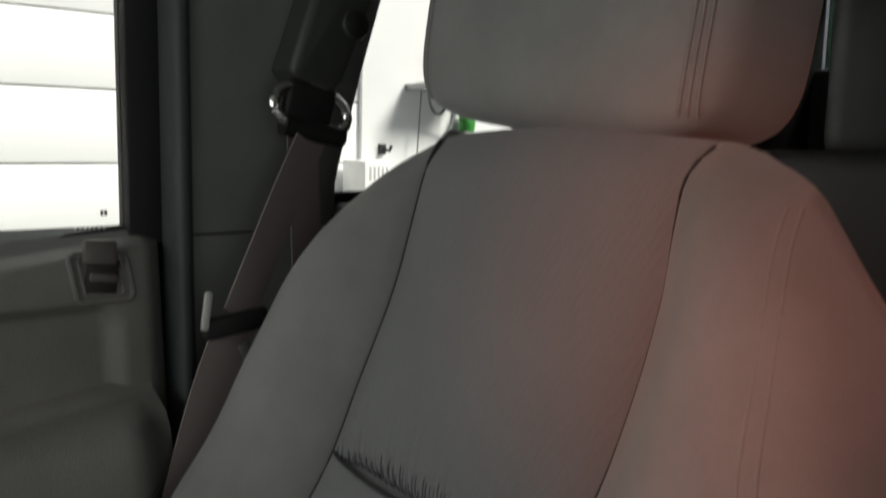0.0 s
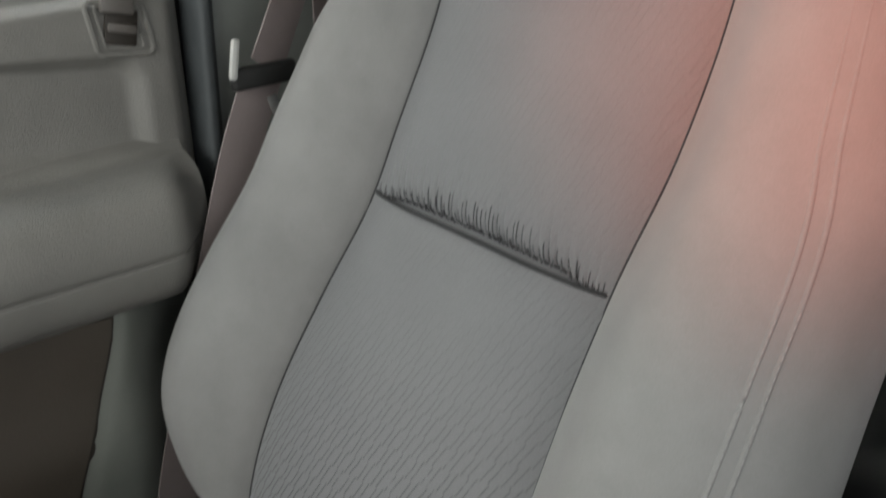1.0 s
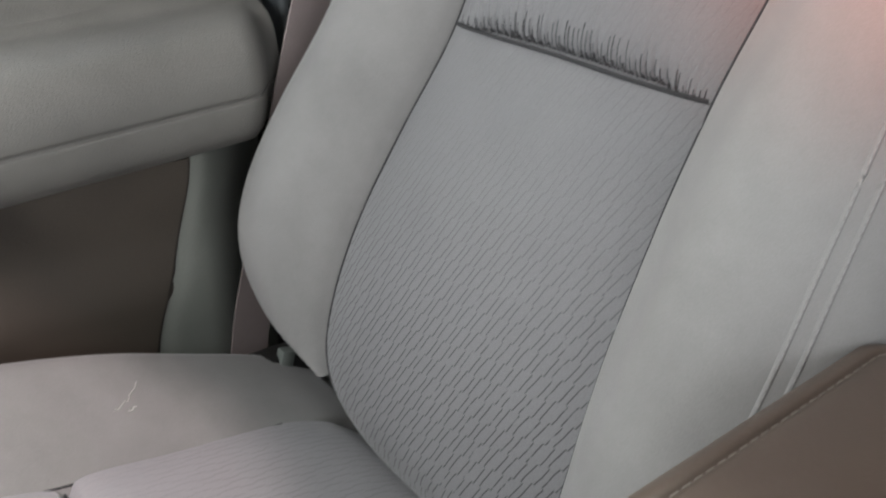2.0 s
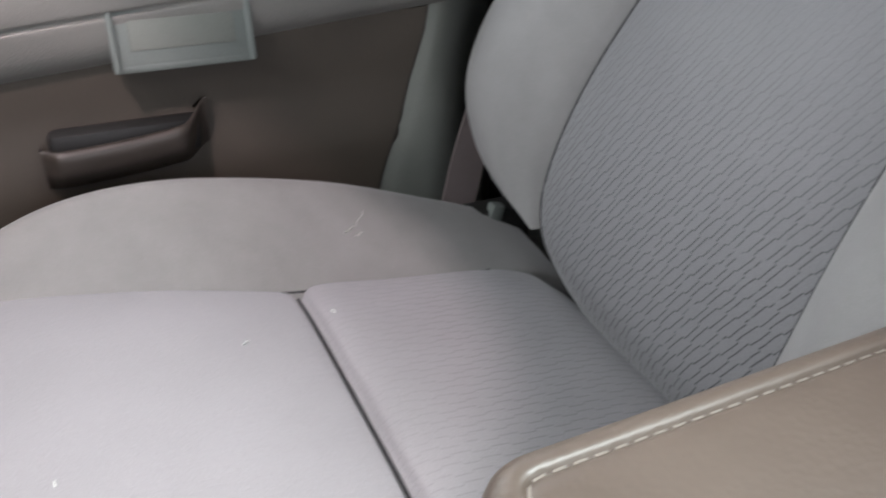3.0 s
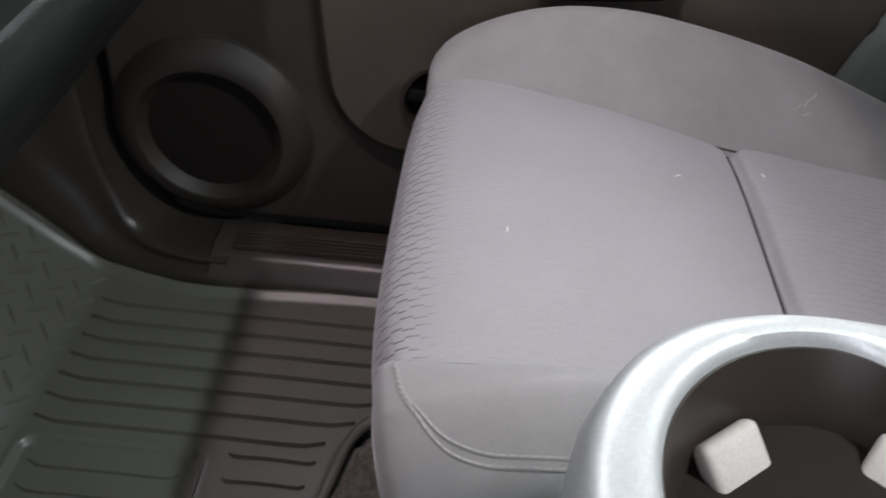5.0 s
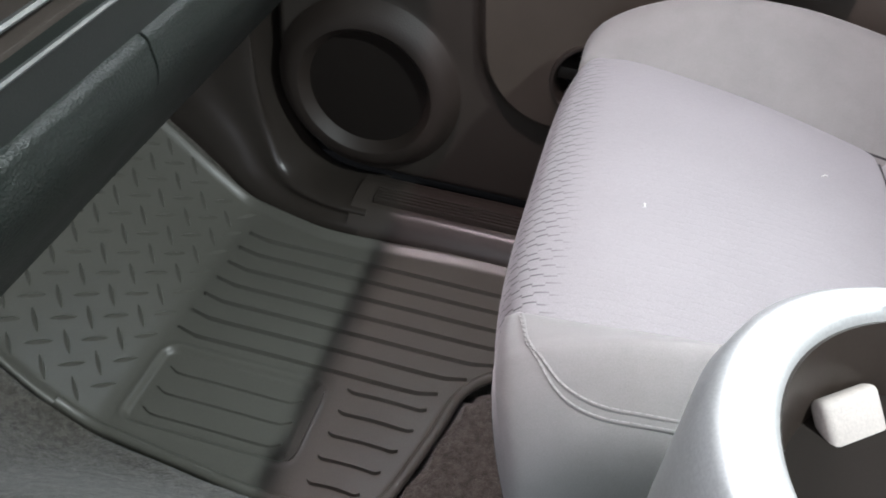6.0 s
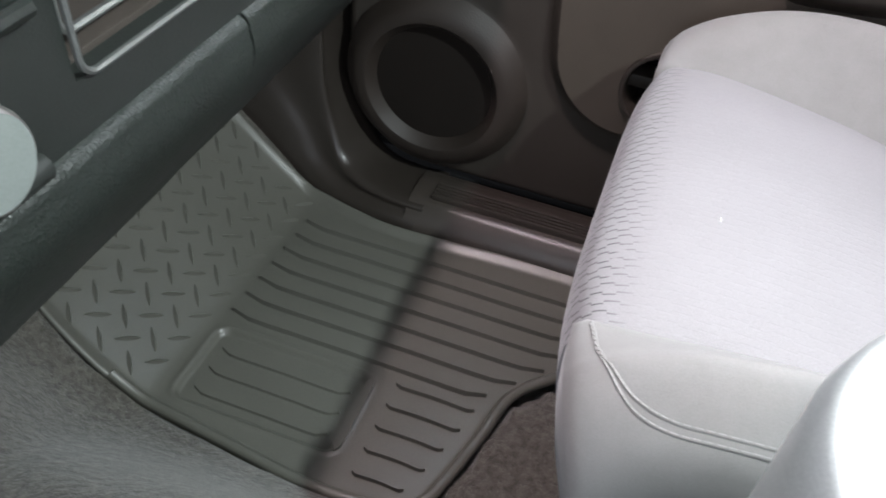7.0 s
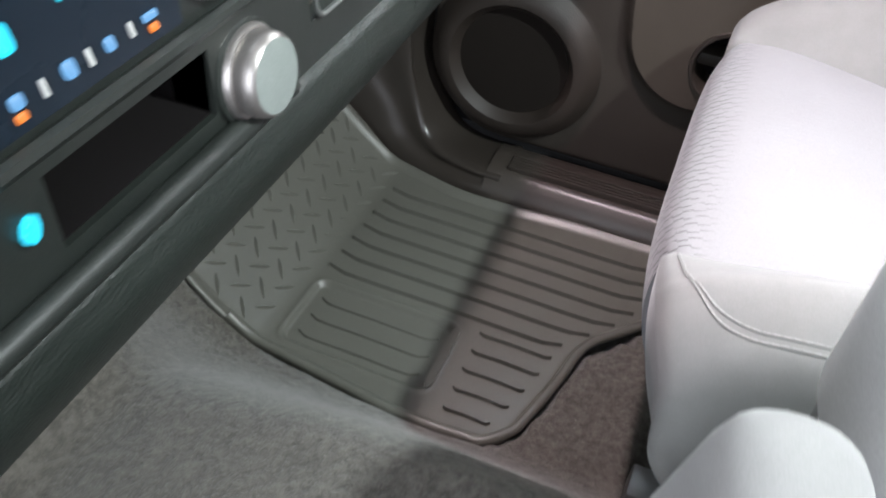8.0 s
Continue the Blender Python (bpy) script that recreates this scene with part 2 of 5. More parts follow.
M_MAT = plain("rubber_mat", (0.110, 0.108, 0.092), 0.365, var=0.10, grain=700.0, relief=0.25, blotch=4.0)
M_SILL = plain("sill_plastic", (0.046, 0.038, 0.032), 0.36, relief=0.12)
M_TAB = plain("lock_tab_plastic", (0.13, 0.118, 0.108), 0.45, relief=0.1)
M_KICK = plain("kick_panel_plastic", (0.0331, 0.0274, 0.0230), 0.36, relief=0.12)
# cup rim and well darkened: the deep well's shade put into both colours
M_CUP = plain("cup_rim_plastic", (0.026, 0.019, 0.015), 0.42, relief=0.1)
M_WELL = plain("shaded_well_plastic", (0.013, 0.0095, 0.0075), 0.75, spec=0.15)
M_KNOB = plain("knob_satin_silver", (0.31, 0.29, 0.275), 0.37, 0.8, var=0.05, relief=0.03)
M_CARPET = carpet_mat("carpet_pile", (0.095, 0.087, 0.075))
M_BELT = plain("belt_webbing", (0.29, 0.24, 0.235), 0.75, grain=900.0, relief=0.4)
M_HEADLINER = plain("headliner_felt", (0.36, 0.35, 0.33), 0.95, relief=0.4)
M_WHITE = plain("white_paint", (0.85, 0.86, 0.86), 0.6, var=0.03, relief=0.1, blotch=3.0)
M_GROOVE = plain("grey_joint", (0.45, 0.46, 0.46), 0.7)
M_CONCRETE = plain("concrete", (0.34, 0.33, 0.31), 0.85, var=0.15, grain=120.0, relief=0.4, blotch=2.0)
# grey of the unseen walls and roofs that hold back the sky
M_BLOCKER = plain("sky_blocker_grey", (0.28, 0.28, 0.27), 0.8, var=0.15, blotch=1.5)
M_CYAN = glow("cyan_display_light", (0.02, 0.72, 0.9), 0.22)
M_BLUE = glow("blue_display_light", (0.22, 0.58, 0.95), 0.13)
M_ORANGE = glow("orange_display_light", (1.0, 0.25, 0.01), 0.20)
M_PALE = plain("pale_print", (0.5, 0.5, 0.48), 0.6)
M_GLASS = glass_mat("window_glass")
M_TINT = glass_mat("tinted_glass")
M_TINT.node_tree.nodes["Principled BSDF"].inputs["Base Color"].default_value = (0.12, 0.2, 0.13, 1)
M_MIDGREY = plain("mid_grey_plastic", (0.17, 0.19, 0.178), 0.55)
M_LENS = plain("display_lens", (0.008, 0.014, 0.022), 0.3, relief=0.0, spec=0.2)
M_CAR = plain("outer_car_paint", (0.3, 0.3, 0.31), 0.3)
M_GREEN = plain("green_plastic", (0.03, 0.22, 0.03), 0.5)
M_RED = plain("red_plastic", (0.5, 0.04, 0.05), 0.5)
M_STEEL = plain("grey_steel", (0.3, 0.3, 0.31), 0.4, 0.8)
M_PAPER = plain("white_card", (0.8, 0.79, 0.77), 0.8)


# ---- mesh helpers ----
def thing(name, label, category, at=(0, 0, 0), kind="", group=""):
    e = new(name)
    e.location = at
    e.empty_display_size = 0.05
    return tagged(e, label, category, group, kind)


def finish(bm, smooth=True, angle=40):
    bmesh.ops.recalc_face_normals(bm, faces=bm.faces)
    for f in bm.faces:
        f.smooth = smooth
    if smooth:
        for e in bm.edges:
            if len(e.link_faces) == 2 and e.calc_face_angle(0) > radians(angle):
                e.smooth = False


def part(name, bm, material, parent=None, label="", smooth=True, angle=40):
    """Links a bmesh, given in world metres, as one mesh object under its thing or part."""
    finish(bm, smooth, angle)
    me = bpy.data.meshes.new(name)
    bm.to_mesh(me)
    bm.free()
    me.materials.append(material)
    ob = new(name, me)
    if parent:
        ob.parent = parent
        ob.matrix_parent_inverse = Matrix.Translation(-parent.location)
    if label:
        ob["label"] = label
    return ob


def sheet(bm, f, nu, nv):
    return [[bm.verts.new(f(i / nu, j / nv)) for j in range(nv + 1)] for i in range(nu + 1)]


def slab(front, back, nu, nv):
    """A closed body between a front sheet and a back sheet, both functions of (u, v)."""
    bm = bmesh.new()
    a, b = sheet(bm, front, nu, nv), sheet(bm, back, nu, nv)
    for g, flip in ((a, False), (b, True)):
        for i in range(nu):
            for j in range(nv):
                q = (g[i][j], g[i + 1][j], g[i + 1][j + 1], g[i][j + 1])
                bm.faces.new(q[::-1] if flip else q)
    rim = [(i, 0) for i in range(nu)] + [(nu, j) for j in range(nv)] + [(i, nv) for i in range(nu, 0, -1)] + [(0, j) for j in range(nv, 0, -1)]
    for k, (i, j) in enumerate(rim):
        p, q = rim[(k + 1) % len(rim)]
        bm.faces.new((a[p][q], a[i][j], b[i][j], b[p][q]))
    return bm


def box(x0, x1, y0, y1, z0, z1, bevel=0.004, seg=2, bm=None):
    own = bm is None
    bm = bm or bmesh.new()
    m = Matrix.LocRotScale(((x0 + x1) / 2, (y0 + y1) / 2, (z0 + z1) / 2), None, (abs(x1 - x0), abs(y1 - y0), abs(z1 - z0)))
    r = bmesh.ops.create_cube(bm, size=1, matrix=m)
    if bevel:
        es = list({e for v in r["verts"] for e in v.link_edges})
        bmesh.ops.bevel(bm, geom=es, offset=bevel, segments=seg, profile=0.5, affect="EDGES")
    return bm


def moved(bm, m):
    bmesh.ops.transform(bm, matrix=m, verts=bm.verts)
    return bm


def prism(profile, axis, a, b, steps=1, warp=None):
    """A closed profile of 2D points pushed along an axis from a to b. warp(p) may shift each point."""
    bm = bmesh.new()
    rings = []
    for k in range(steps + 1):
        t = a + (b - a) * k / steps
        pts = []
        for p, q in profile:
            v = {"x": (t, p, q), "y": (p, t, q), "z": (p, q, t)}[axis]
            pts.append(bm.verts.new(warp(Vector(v)) if warp else v))
        rings.append(pts)
    n = len(profile)
    for r0, r1 in zip(rings, rings[1:]):
        for i in range(n):
            bm.faces.new((r0[i], r0[(i + 1) % n], r1[(i + 1) % n], r1[i]))
    bm.faces.new(rings[0][::-1])
    bm.faces.new(rings[-1])
    return bm


def lathe(profile, centre, axis, n=48, squash=(1, 1), caps=True):
    """A profile of (radius, height) turned about an axis through centre; height runs along the axis."""
    bm = bmesh.new()
    axis = Vector(axis).normalized()
    rot = Vector((0, 0, 1)).rotation_difference(axis).to_matrix()
    rings = []
    for r, h in profile:
        rings.append([bm.verts.new(Vector(centre) + rot @ Vector((r * squash[0] * math.cos(2 * math.pi * k / n), r * squash[1] * math.sin(2 * math.pi * k / n), h))) for k in range(n)])
    for r0, r1 in zip(rings, rings[1:]):
        for k in range(n):
            bm.faces.new((r0[k], r0[(k + 1) % n], r1[(k + 1) % n], r1[k]))
    if caps:
        bm.faces.new(rings[0][::-1])
        bm.faces.new(rings[-1])
    return bm


def curve(pts, n):
    """n + 1 points of a smooth curve through pts."""
    pts = [Vector(p) for p in pts]
    p = [2 * pts[0] - pts[1], *pts, 2 * pts[-1] - pts[-2]]
    out = []
    for k in range(n + 1):
        s = min(k / n * (len(pts) - 1), len(pts) - 1 - 1e-9)
        i, t = int(s), s - int(s)
        a, b, c, d = p[i:i + 4]
        out.append(0.5 * (2 * b + (c - a) * t + (2 * a - 5 * b + 4 * c - d) * t * t + (3 * b - a - 3 * c + d) * t ** 3))
    return out


def tube(path, radius, n=8, bm=None, closed=False, flat=None):
    """A round or, with flat=(w, h, up), a flat bar along a path."""
    bm = bm or bmesh.new()
    rings, m = [], len(path)
    for i, p in enumerate(path):
        p0, p1 = (path[(i - 1) % m], path[(i + 1) % m]) if closed else (path[max(i - 1, 0)], path[min(i + 1, m - 1)])
        d = (Vector(p1) - Vector(p0)).normalized()
        up = Vector(flat[2]) if flat else (Vector((0, 0, 1)) if abs(d.z) < 0.9 else Vector((1, 0, 0)))
        s = d.cross(up).normalized()
        u = s.cross(d).normalized()
        if flat:
            ring = [Vector(p) + s * flat[0] * a + u * flat[1] * b for a, b in ((-0.5, -0.5), (0.5, -0.5), (0.5, 0.5), (-0.5, 0.5))]
        else:
            ring = [Vector(p) + (s * math.cos(2 * math.pi * k / n) + u * math.sin(2 * math.pi * k / n)) * radius for k in range(n)]
        rings.append([bm.verts.new(q) for q in ring])
    n = len(rings[0])
    pairs = list(zip(rings, rings[1:])) + ([(rings[-1], rings[0])] if closed else [])
    for r0, r1 in pairs:
        for k in range(n):
            bm.faces.new((r0[k], r0[(k + 1) % n], r1[(k + 1) % n], r1[k]))
    if not closed:
        bm.faces.new(rings[0][::-1])
        bm.faces.new(rings[-1])
    return bm


def rrect(cx, cy, w, h, r, n=6):
    """The outline of a rounded rectangle, as 2D points."""
    out = []
    for sx, sy, a0 in ((1, 1, 0), (-1, 1, 90), (-1, -1, 180), (1, -1, 270)):
        for k in range(n + 1):
            a = radians(a0 + 90 * k / n)
            out.append((cx + sx * (w / 2 - r) + r * math.cos(a), cy + sy * (h / 2 - r) + r * math.sin(a)))
    return out


def frame_loop(cx, cy, w, h, r, place, radius, n=6):
    """A round bead along a rounded rectangle; place maps 2D points into the world."""
    return tube([place(p, q) for p, q in rrect(cx, cy, w, h, r, n)], radius, 6, closed=True)


def lerp(a, b, t):
    return a + (b - a) * t


def table(x, rows):
    """Smooth look-up in a short list of (x, value)."""
    if x <= rows[0][0]:
        return rows[0][1]
    for i in range(len(rows) - 1):
        (x0, v0), (x1, v1) = rows[i], rows[i + 1]
        if x <= x1:
            h, t = x1 - x0, (x - x0) / (x1 - x0)
            d = (v1 - v0) / h
            xp, vp = rows[i - 1] if i else (x0 - h, v0 - d * h)
            xn, vn = rows[i + 2] if i + 2 < len(rows) else (x1 + h, v1 + d * h)
            m0, m1 = (v1 - vp) / (x1 - xp), (vn - v0) / (xn - x0)
            return (2 * t ** 3 - 3 * t * t + 1) * v0 + (t ** 3 - 2 * t * t + t) * h * m0 + (3 * t * t - 2 * t ** 3) * v1 + (t ** 3 - t * t) * h * m1
    return rows[-1][1]


def step(a, b, x):
    t = min(max((x - a) / (b - a), 0), 1)
    return t * t * (3 - 2 * t)


def stitches(name, path, parent, length=0.004, gap=0.0022, r=0.0007, thread=None):
    """A row of separate thread stitches along a path, as one part."""
    bm = bmesh.new()
    pts = [Vector(p) for p in path]
    seg = [(b - a).length for a, b in zip(pts, pts[1:])]
    total = sum(seg)

    def at(s):
        for a, b, l in zip(pts, pts[1:], seg):
            if s <= l:
                return a.lerp(b, s / max(l, 1e-9))
            s -= l
        return pts[-1]
    s = 0.0
    while s + length < total:
        a, b = at(s), at(s + length)
        tube([a, a.lerp(b, 0.5), b], r, 5, bm)
        s += length + gap
    return part(name, bm, thread or M_STITCH, parent)


# ---- passenger seat ----
SEAT = thing("passenger_seat", "grey cloth bucket seat with woven centre panels and smooth side bolsters", "car seat", (0.17, -0.25, 0.0))


def back_y(z):
    return table(z, ((0.27, -0.525), (0.30, -0.507), (0.33, -0.499), (0.37, -0.510), (0.477, -0.553), (0.56, -0.595), (0.63, -0.632), (0.70, -0.658), (0.78, -0.687), (0.86, -0.712), (0.90, -0.728), (0.928, -0.752)))


def seam_far(z):
    return table(z, ((0.29, 0.272), (0.33, 0.30), (0.37, 0.322), (0.44, 0.328), (0.54, 0.316), (0.63, 0.30), (0.70, 0.292), (0.80, 0.281), (0.92, 0.284)))


def seam_near(z):
    return table(z, ((0.30, 0.02), (0.36, 0.02), (0.50, 0.028), (0.63, 0.03), (0.72, 0.014), (0.82, 0.008), (0.87, 0.013), (0.895, 0.014), (0.912, 0.006), (0.924, -0.008)))


def wrinkle(x, k=1.0):
    s = abs(math.sin(math.pi * x / 0.0088 + 1.6 * noise.noise((x * 70, 3.1 * k, 0))))
    return (s ** 0.45 - 0.85) * (0.9 + 0.8 * noise.noise((x * 40, 7.7, k)))


FOLD = 0.631


def back_upper(u, v):
    fold = FOLD + 0.011 * u
    z = lerp(fold, 0.923, v ** 1.5)
    x = lerp(seam_near(z), seam_far(z), u)
    e = z - fold
    side = min(u, 1 - u)
    y = back_y(z) + 0.014 * (1 - (2 * u - 1) ** 4) - 0.006 - 0.015 * math.exp(-e / 0.014) * step(0, 0.2, side)
    y += 0.0048 * wrinkle(x) * math.exp(-e / (0.019 + 0.015 * noise.noise((x * 90, 1.3, 0)))) * step(0.0, 0.1, side)
    return (x, y, z + 0.004 * math.sin(math.pi * u) - 0.006 * step(0.9, 1, v) * abs(2 * u - 1))


def back_lower(u, v):
    fold = FOLD + 0.011 * u
    z = lerp(0.275, fold - 0.001, 1 - (1 - v) ** 1.3)
    x = lerp(seam_near(z), seam_far(z), u)
    e = fold - z
    side = min(u, 1 - u)
    y = back_y(z) + 0.014 * (1 - (2 * u - 1) ** 4) - 0.006 - 0.004 * math.exp(-e / 0.002) * step(0, 0.2, side) + 0.006 * math.exp(-((e - 0.026) / 0.028) ** 2) * step(0, 0.3, side)
    return (x, y, z + 0.004 * math.sin(math.pi * u) * step(0.5, 1, v))


def behind(f, d=0.11):
    def g(u, v):
        x, y, z = f(u, v)
        return (x, back_y(z) - d, z - 0.9 * max(z - 0.885, 0))
    return g


part("backrest_upper_panel", slab(back_upper, behind(back_upper), 420, 48), M_INSERT_B, SEAT, "woven dark grey upper panel gathered along a fold")
part("backrest_lower_panel", slab(back_lower, behind(back_lower), 70, 60), M_INSERT_B, SEAT, "woven dark grey lower panel")


# dark tube put in for the shade deep in the fold
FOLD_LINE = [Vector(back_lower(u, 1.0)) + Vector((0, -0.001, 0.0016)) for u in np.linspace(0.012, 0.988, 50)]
part("fold_shade", tube(FOLD_LINE, 0.0018, 6), M_SEAM_SHADE, SEAT, "dark line put in for the shade in the fold")
# thin dark tubes put in for the shaded slits between the pleats
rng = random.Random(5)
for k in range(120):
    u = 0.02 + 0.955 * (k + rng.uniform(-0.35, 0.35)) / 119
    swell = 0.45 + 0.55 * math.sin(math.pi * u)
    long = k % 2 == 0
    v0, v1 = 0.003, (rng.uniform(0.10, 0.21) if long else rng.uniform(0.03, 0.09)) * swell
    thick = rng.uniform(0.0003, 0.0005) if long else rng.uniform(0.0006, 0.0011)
    part("pleat_shade", tube([Vector(back_upper(u + 0.008 * t, lerp(v0, v1, t))) + Vector((0, 0.0007 - 0.0007 * t, 0)) for t in (0, 0.3, 0.6, 0.85, 1)], thick, 5), M_SEAM_SHADE, SEAT)



def bolster_w(z):
    return table(z, ((0.335, 0.03), (0.345, 0.2), (0.36, 0.48), (0.385, 0.78), (0.43, 1.0), (0.50, 1.1), (0.60, 1.1), (0.75, 1.0), (0.83, 0.93), (0.88, 0.85), (0.928, 0.78)))


def bolster_k(z):
    return table(z, ((0.335, 0.1), (0.37, 0.6), (0.45, 1.2), (0.60, 1.2), (0.75, 1.0), (0.88, 0.7), (0.928, 0.2)))


def back_ring(z, far, n):
    x0, s = (seam_far(z), 1) if far else (seam_near(z), -1)
    w, k, y = bolster_w(z) * (1.12 if far else 0.96 - 0.04 * step(0.66, 0.82, z)), bolster_k(z), back_y(z)
    if not far:
        w -= max(0.012 - x0, 0) / 0.148 * step(0.86, 0.90, z)
    rel = ((0, -0.007), (0.014, 0.014), (0.052, 0.043), (0.098, 0.042), (0.135, 0.012), (0.148, -0.04), (0.138, -0.09), (0.12, -0.12))
    return [Vector((p.x, p.y, z)) for p in curve([(x0 + s * a * w, y + (b * k if b > 0 else b), 0) for a, b in rel], n)]


SHOULDER_FAR = ((0, 0.924), (0.25, 0.909), (0.35, 0.882), (0.47, 0.838), (0.65, 0.76), (0.8, 0.71), (1, 0.69))
SHOULDER_NEAR = ((0, 0.916), (0.12, 0.917), (0.25, 0.912), (0.35, 0.905), (0.45, 0.895), (0.5, 0.885), (0.55, 0.862), (0.6, 0.835), (0.7, 0.80), (0.8, 0.77), (1, 0.74))


def bolster_part(far, lo, hi, n=28):
    def front(u, v):
        i = lerp(lo, hi, v)
        z = lerp(0.335, table(i, SHOULDER_FAR if far else SHOULDER_NEAR), u)
        r = back_ring(z, far, n)
        p = r[min(int(i * n + 0.5), n)]
        top = max((u - 0.86) / 0.14, 0)
        return (p.x, p.y - (0.050 if far else 0.034) * top ** 2 * step(0.0, 0.30, i), z)

    def rear(u, v):
        x, y, z = front(u, v)
        return (lerp(x, seam_far(z) if far else seam_near(z), 0.25), back_y(z) - 0.122 + 0.055 * u ** 6, z - (0.012 if far else 0.045) * u ** 6)
    return slab(front, rear, 60, round((hi - lo) * n))


def welt_at(z, far, k=0.0, sink=0.0):
    """A point on the bolster's sewn line; k steps across it, sink lowers it into the cloth."""
    i = 280 * table(z, ((0.37, 0.50), (0.60, 0.511), (0.66, 0.508), (0.72, 0.490), (0.76, 0.471), (0.84, 0.46), (0.90, 0.45))) + k
    r, n = back_ring(z, far, 280), int(i)
    top = max(((z - 0.335) / (table(i / 280, SHOULDER_FAR if far else SHOULDER_NEAR) - 0.335) - 0.86) / 0.14, 0)
    d = (r[n + 3] - r[n - 3]).normalized()
    return r[n].lerp(r[n + 1], i - n) + Vector((d.y, -d.x, 0)) * (-sink if far else sink) - Vector((0, (0.050 if far else 0.034) * top ** 2, 0))


for far in (True, False):
    part("backrest_bolster", bolster_part(far, 0.0, 1.0), M_BOLSTER, SEAT, "smooth grey cloth side bolster", angle=60)
    zs = np.linspace(0.37, 0.80 if far else 0.88, 80)
    for k in (-4.0, 4.0):
        welt = part("bolster_welt", tube([welt_at(z, far, k, -0.0011 - 0.0012 * step(0.62, 0.98, n / 79)) for n, z in enumerate(zs)], 0.0019, 12), M_BOLSTER, SEAT, "raised sewn welt along the bolster")
        stitches("welt_stitching", [welt_at(z, far, k, 0.0006) for z in zs[:48]], welt, 0.0035, 0.0022, 0.0004)
    part("seam_crease", tube([Vector((seam_far(z) if far else seam_near(z), back_y(z) - 0.0065, z)) for z in np.linspace(0.30, 0.914, 60)], 0.0018, 6), M_SEAM_SHADE, SEAT)


def head_block(u, v, front):
    # a rounded block, swept over its girth
    a = 2 * math.pi * u
    b = math.pi * (v - 0.5)
    e1, e2 = 0.37, 0.37
    sp = lambda t, e: math.copysign(abs(t) ** e, t)
    return Vector((0.161 * sp(math.cos(b), e1) * sp(math.cos(a), e2), 0.071 * sp(math.cos(b), e1) * sp(math.sin(a), e2), 0.118 * sp(math.sin(b), e1)))


def headrest():
    bm = bmesh.new()
    n, m = 72, 36
    lean = Matrix.Translation((0.150, -0.802, 1.037)) @ Matrix.Rotation(radians(6), 4, "X") @ Matrix.Rotation(radians(-3.8), 4, "Y")
    rows = [[bm.verts.new(lean @ head_block(i / n, (j + 0.02) / (m + 0.04), 1)) for i in range(n)] for j in range(m + 1)]
    for r0, r1 in zip(rows, rows[1:]):
        for i in range(n):
            bm.faces.new((r0[i], r0[(i + 1) % n], r1[(i + 1) % n], r1[i]))
    bm.faces.new(rows[0][::-1])
    bm.faces.new(rows[-1])
    head = part("headrest", bm, M_BOLSTER, SEAT, "grey cloth headrest with double-stitched side seam", angle=70)
    for x in (-0.146, -0.141, -0.136, 0.136, 0.141, 0.146):
        path = []
        for k in range(40):
            b = lerp(-0.72, 0.72, k / 39)
            p = lean @ Vector((x * (0.55 + 0.45 * math.cos(b) ** 0.37), 0.0715 * (math.cos(b) ** 0.37) * max(1 - abs(x * (0.55 + 0.45 * math.cos(b) ** 0.37) / (0.161 * math.cos(b) ** 0.37)) ** (2 / 0.37), 0.0) ** 0.185, 0.118 * math.copysign(abs(math.sin(b)) ** 0.37, b)))
            path.append(p)
        part("headrest_seam", tube(path, 0.0013, 6), M_BOLSTER, head)
    for x in (0.10, 0.215):
        part("headrest_post", tube([(x, -0.80, 0.86), (x, -0.81, 0.95)], 0.006, 12), M_CHROME, head)


headrest()


# cushion
def seam_c(y):
    return table(y, ((-0.52, 0.318), (-0.27, 0.320), (-0.13, 0.342), (0.0, 0.372)))


FRONT_PATH = curve([(0, -0.266, 0.310), (0, -0.252, 0.322), (0, -0.16, 0.338), (0, -0.06, 0.343), (0, -0.012, 0.336), (0, 0.012, 0.318), (0, 0.019, 0.288), (0, 0.012, 0.24), (0, -0.012, 0.195)], 80)
REAR_PATH = curve([(0, -0.535, 0.258), (0, -0.50, 0.284), (0, -0.45, 0.299), (0, -0.36, 0.312), (0, -0.288, 0.322), (0, -0.270, 0.311)], 40)


def cushion_panel(path):
    n = len(path) - 1

    def f(u, v):
        p = path[round(v * n)]
        x = lerp(0.009, seam_c(p.y), u)
        w = 0.010 * (1 - (2 * u - 1) ** 4) - 0.007
        roll = step(-0.02, 0.015, p.y)
        return (x, p.y + w * roll, p.z + w * (1 - roll))
    return f


def below(f):
    def g(u, v):
        x, y, z = f(u, v)
        return (x, y - 0.05 * step(-0.03, 0.0, y), min(z - 0.05, 0.25) if z > 0.21 else 0.16)
    return g


f1, f2 = cushion_panel(FRONT_PATH), cushion_panel(REAR_PATH)
part("cushion_front_panel", slab(f1, below(f1), 60, 80), M_INSERT_C, SEAT, "woven grey front cushion panel with light put into its tone")
part("cushion_rear_panel", slab(f2, below(f2), 60, 40), M_INSERT_C, SEAT, "woven grey rear cushion panel")
# dark line put in for the shade in the cushion's cross seam
part("cushion_seam", tube([Vector((lerp(0.012, 0.316, k / 30), -0.268, 0.3065 + 0.006 * (1 - (k / 15 - 1) ** 4))) for k in range(31)], 0.0013, 6), M_SEAM_SHADE, SEAT)


def crest(y):
    return table(y, ((-0.55, 0.268), (-0.50, 0.296), (-0.43, 0.324), (-0.33, 0.360), (-0.21, 0.386), (-0.14, 0.390), (-0.08, 0.382), (-0.03, 0.363), (0.0, 0.342), (0.012, 0.325)))


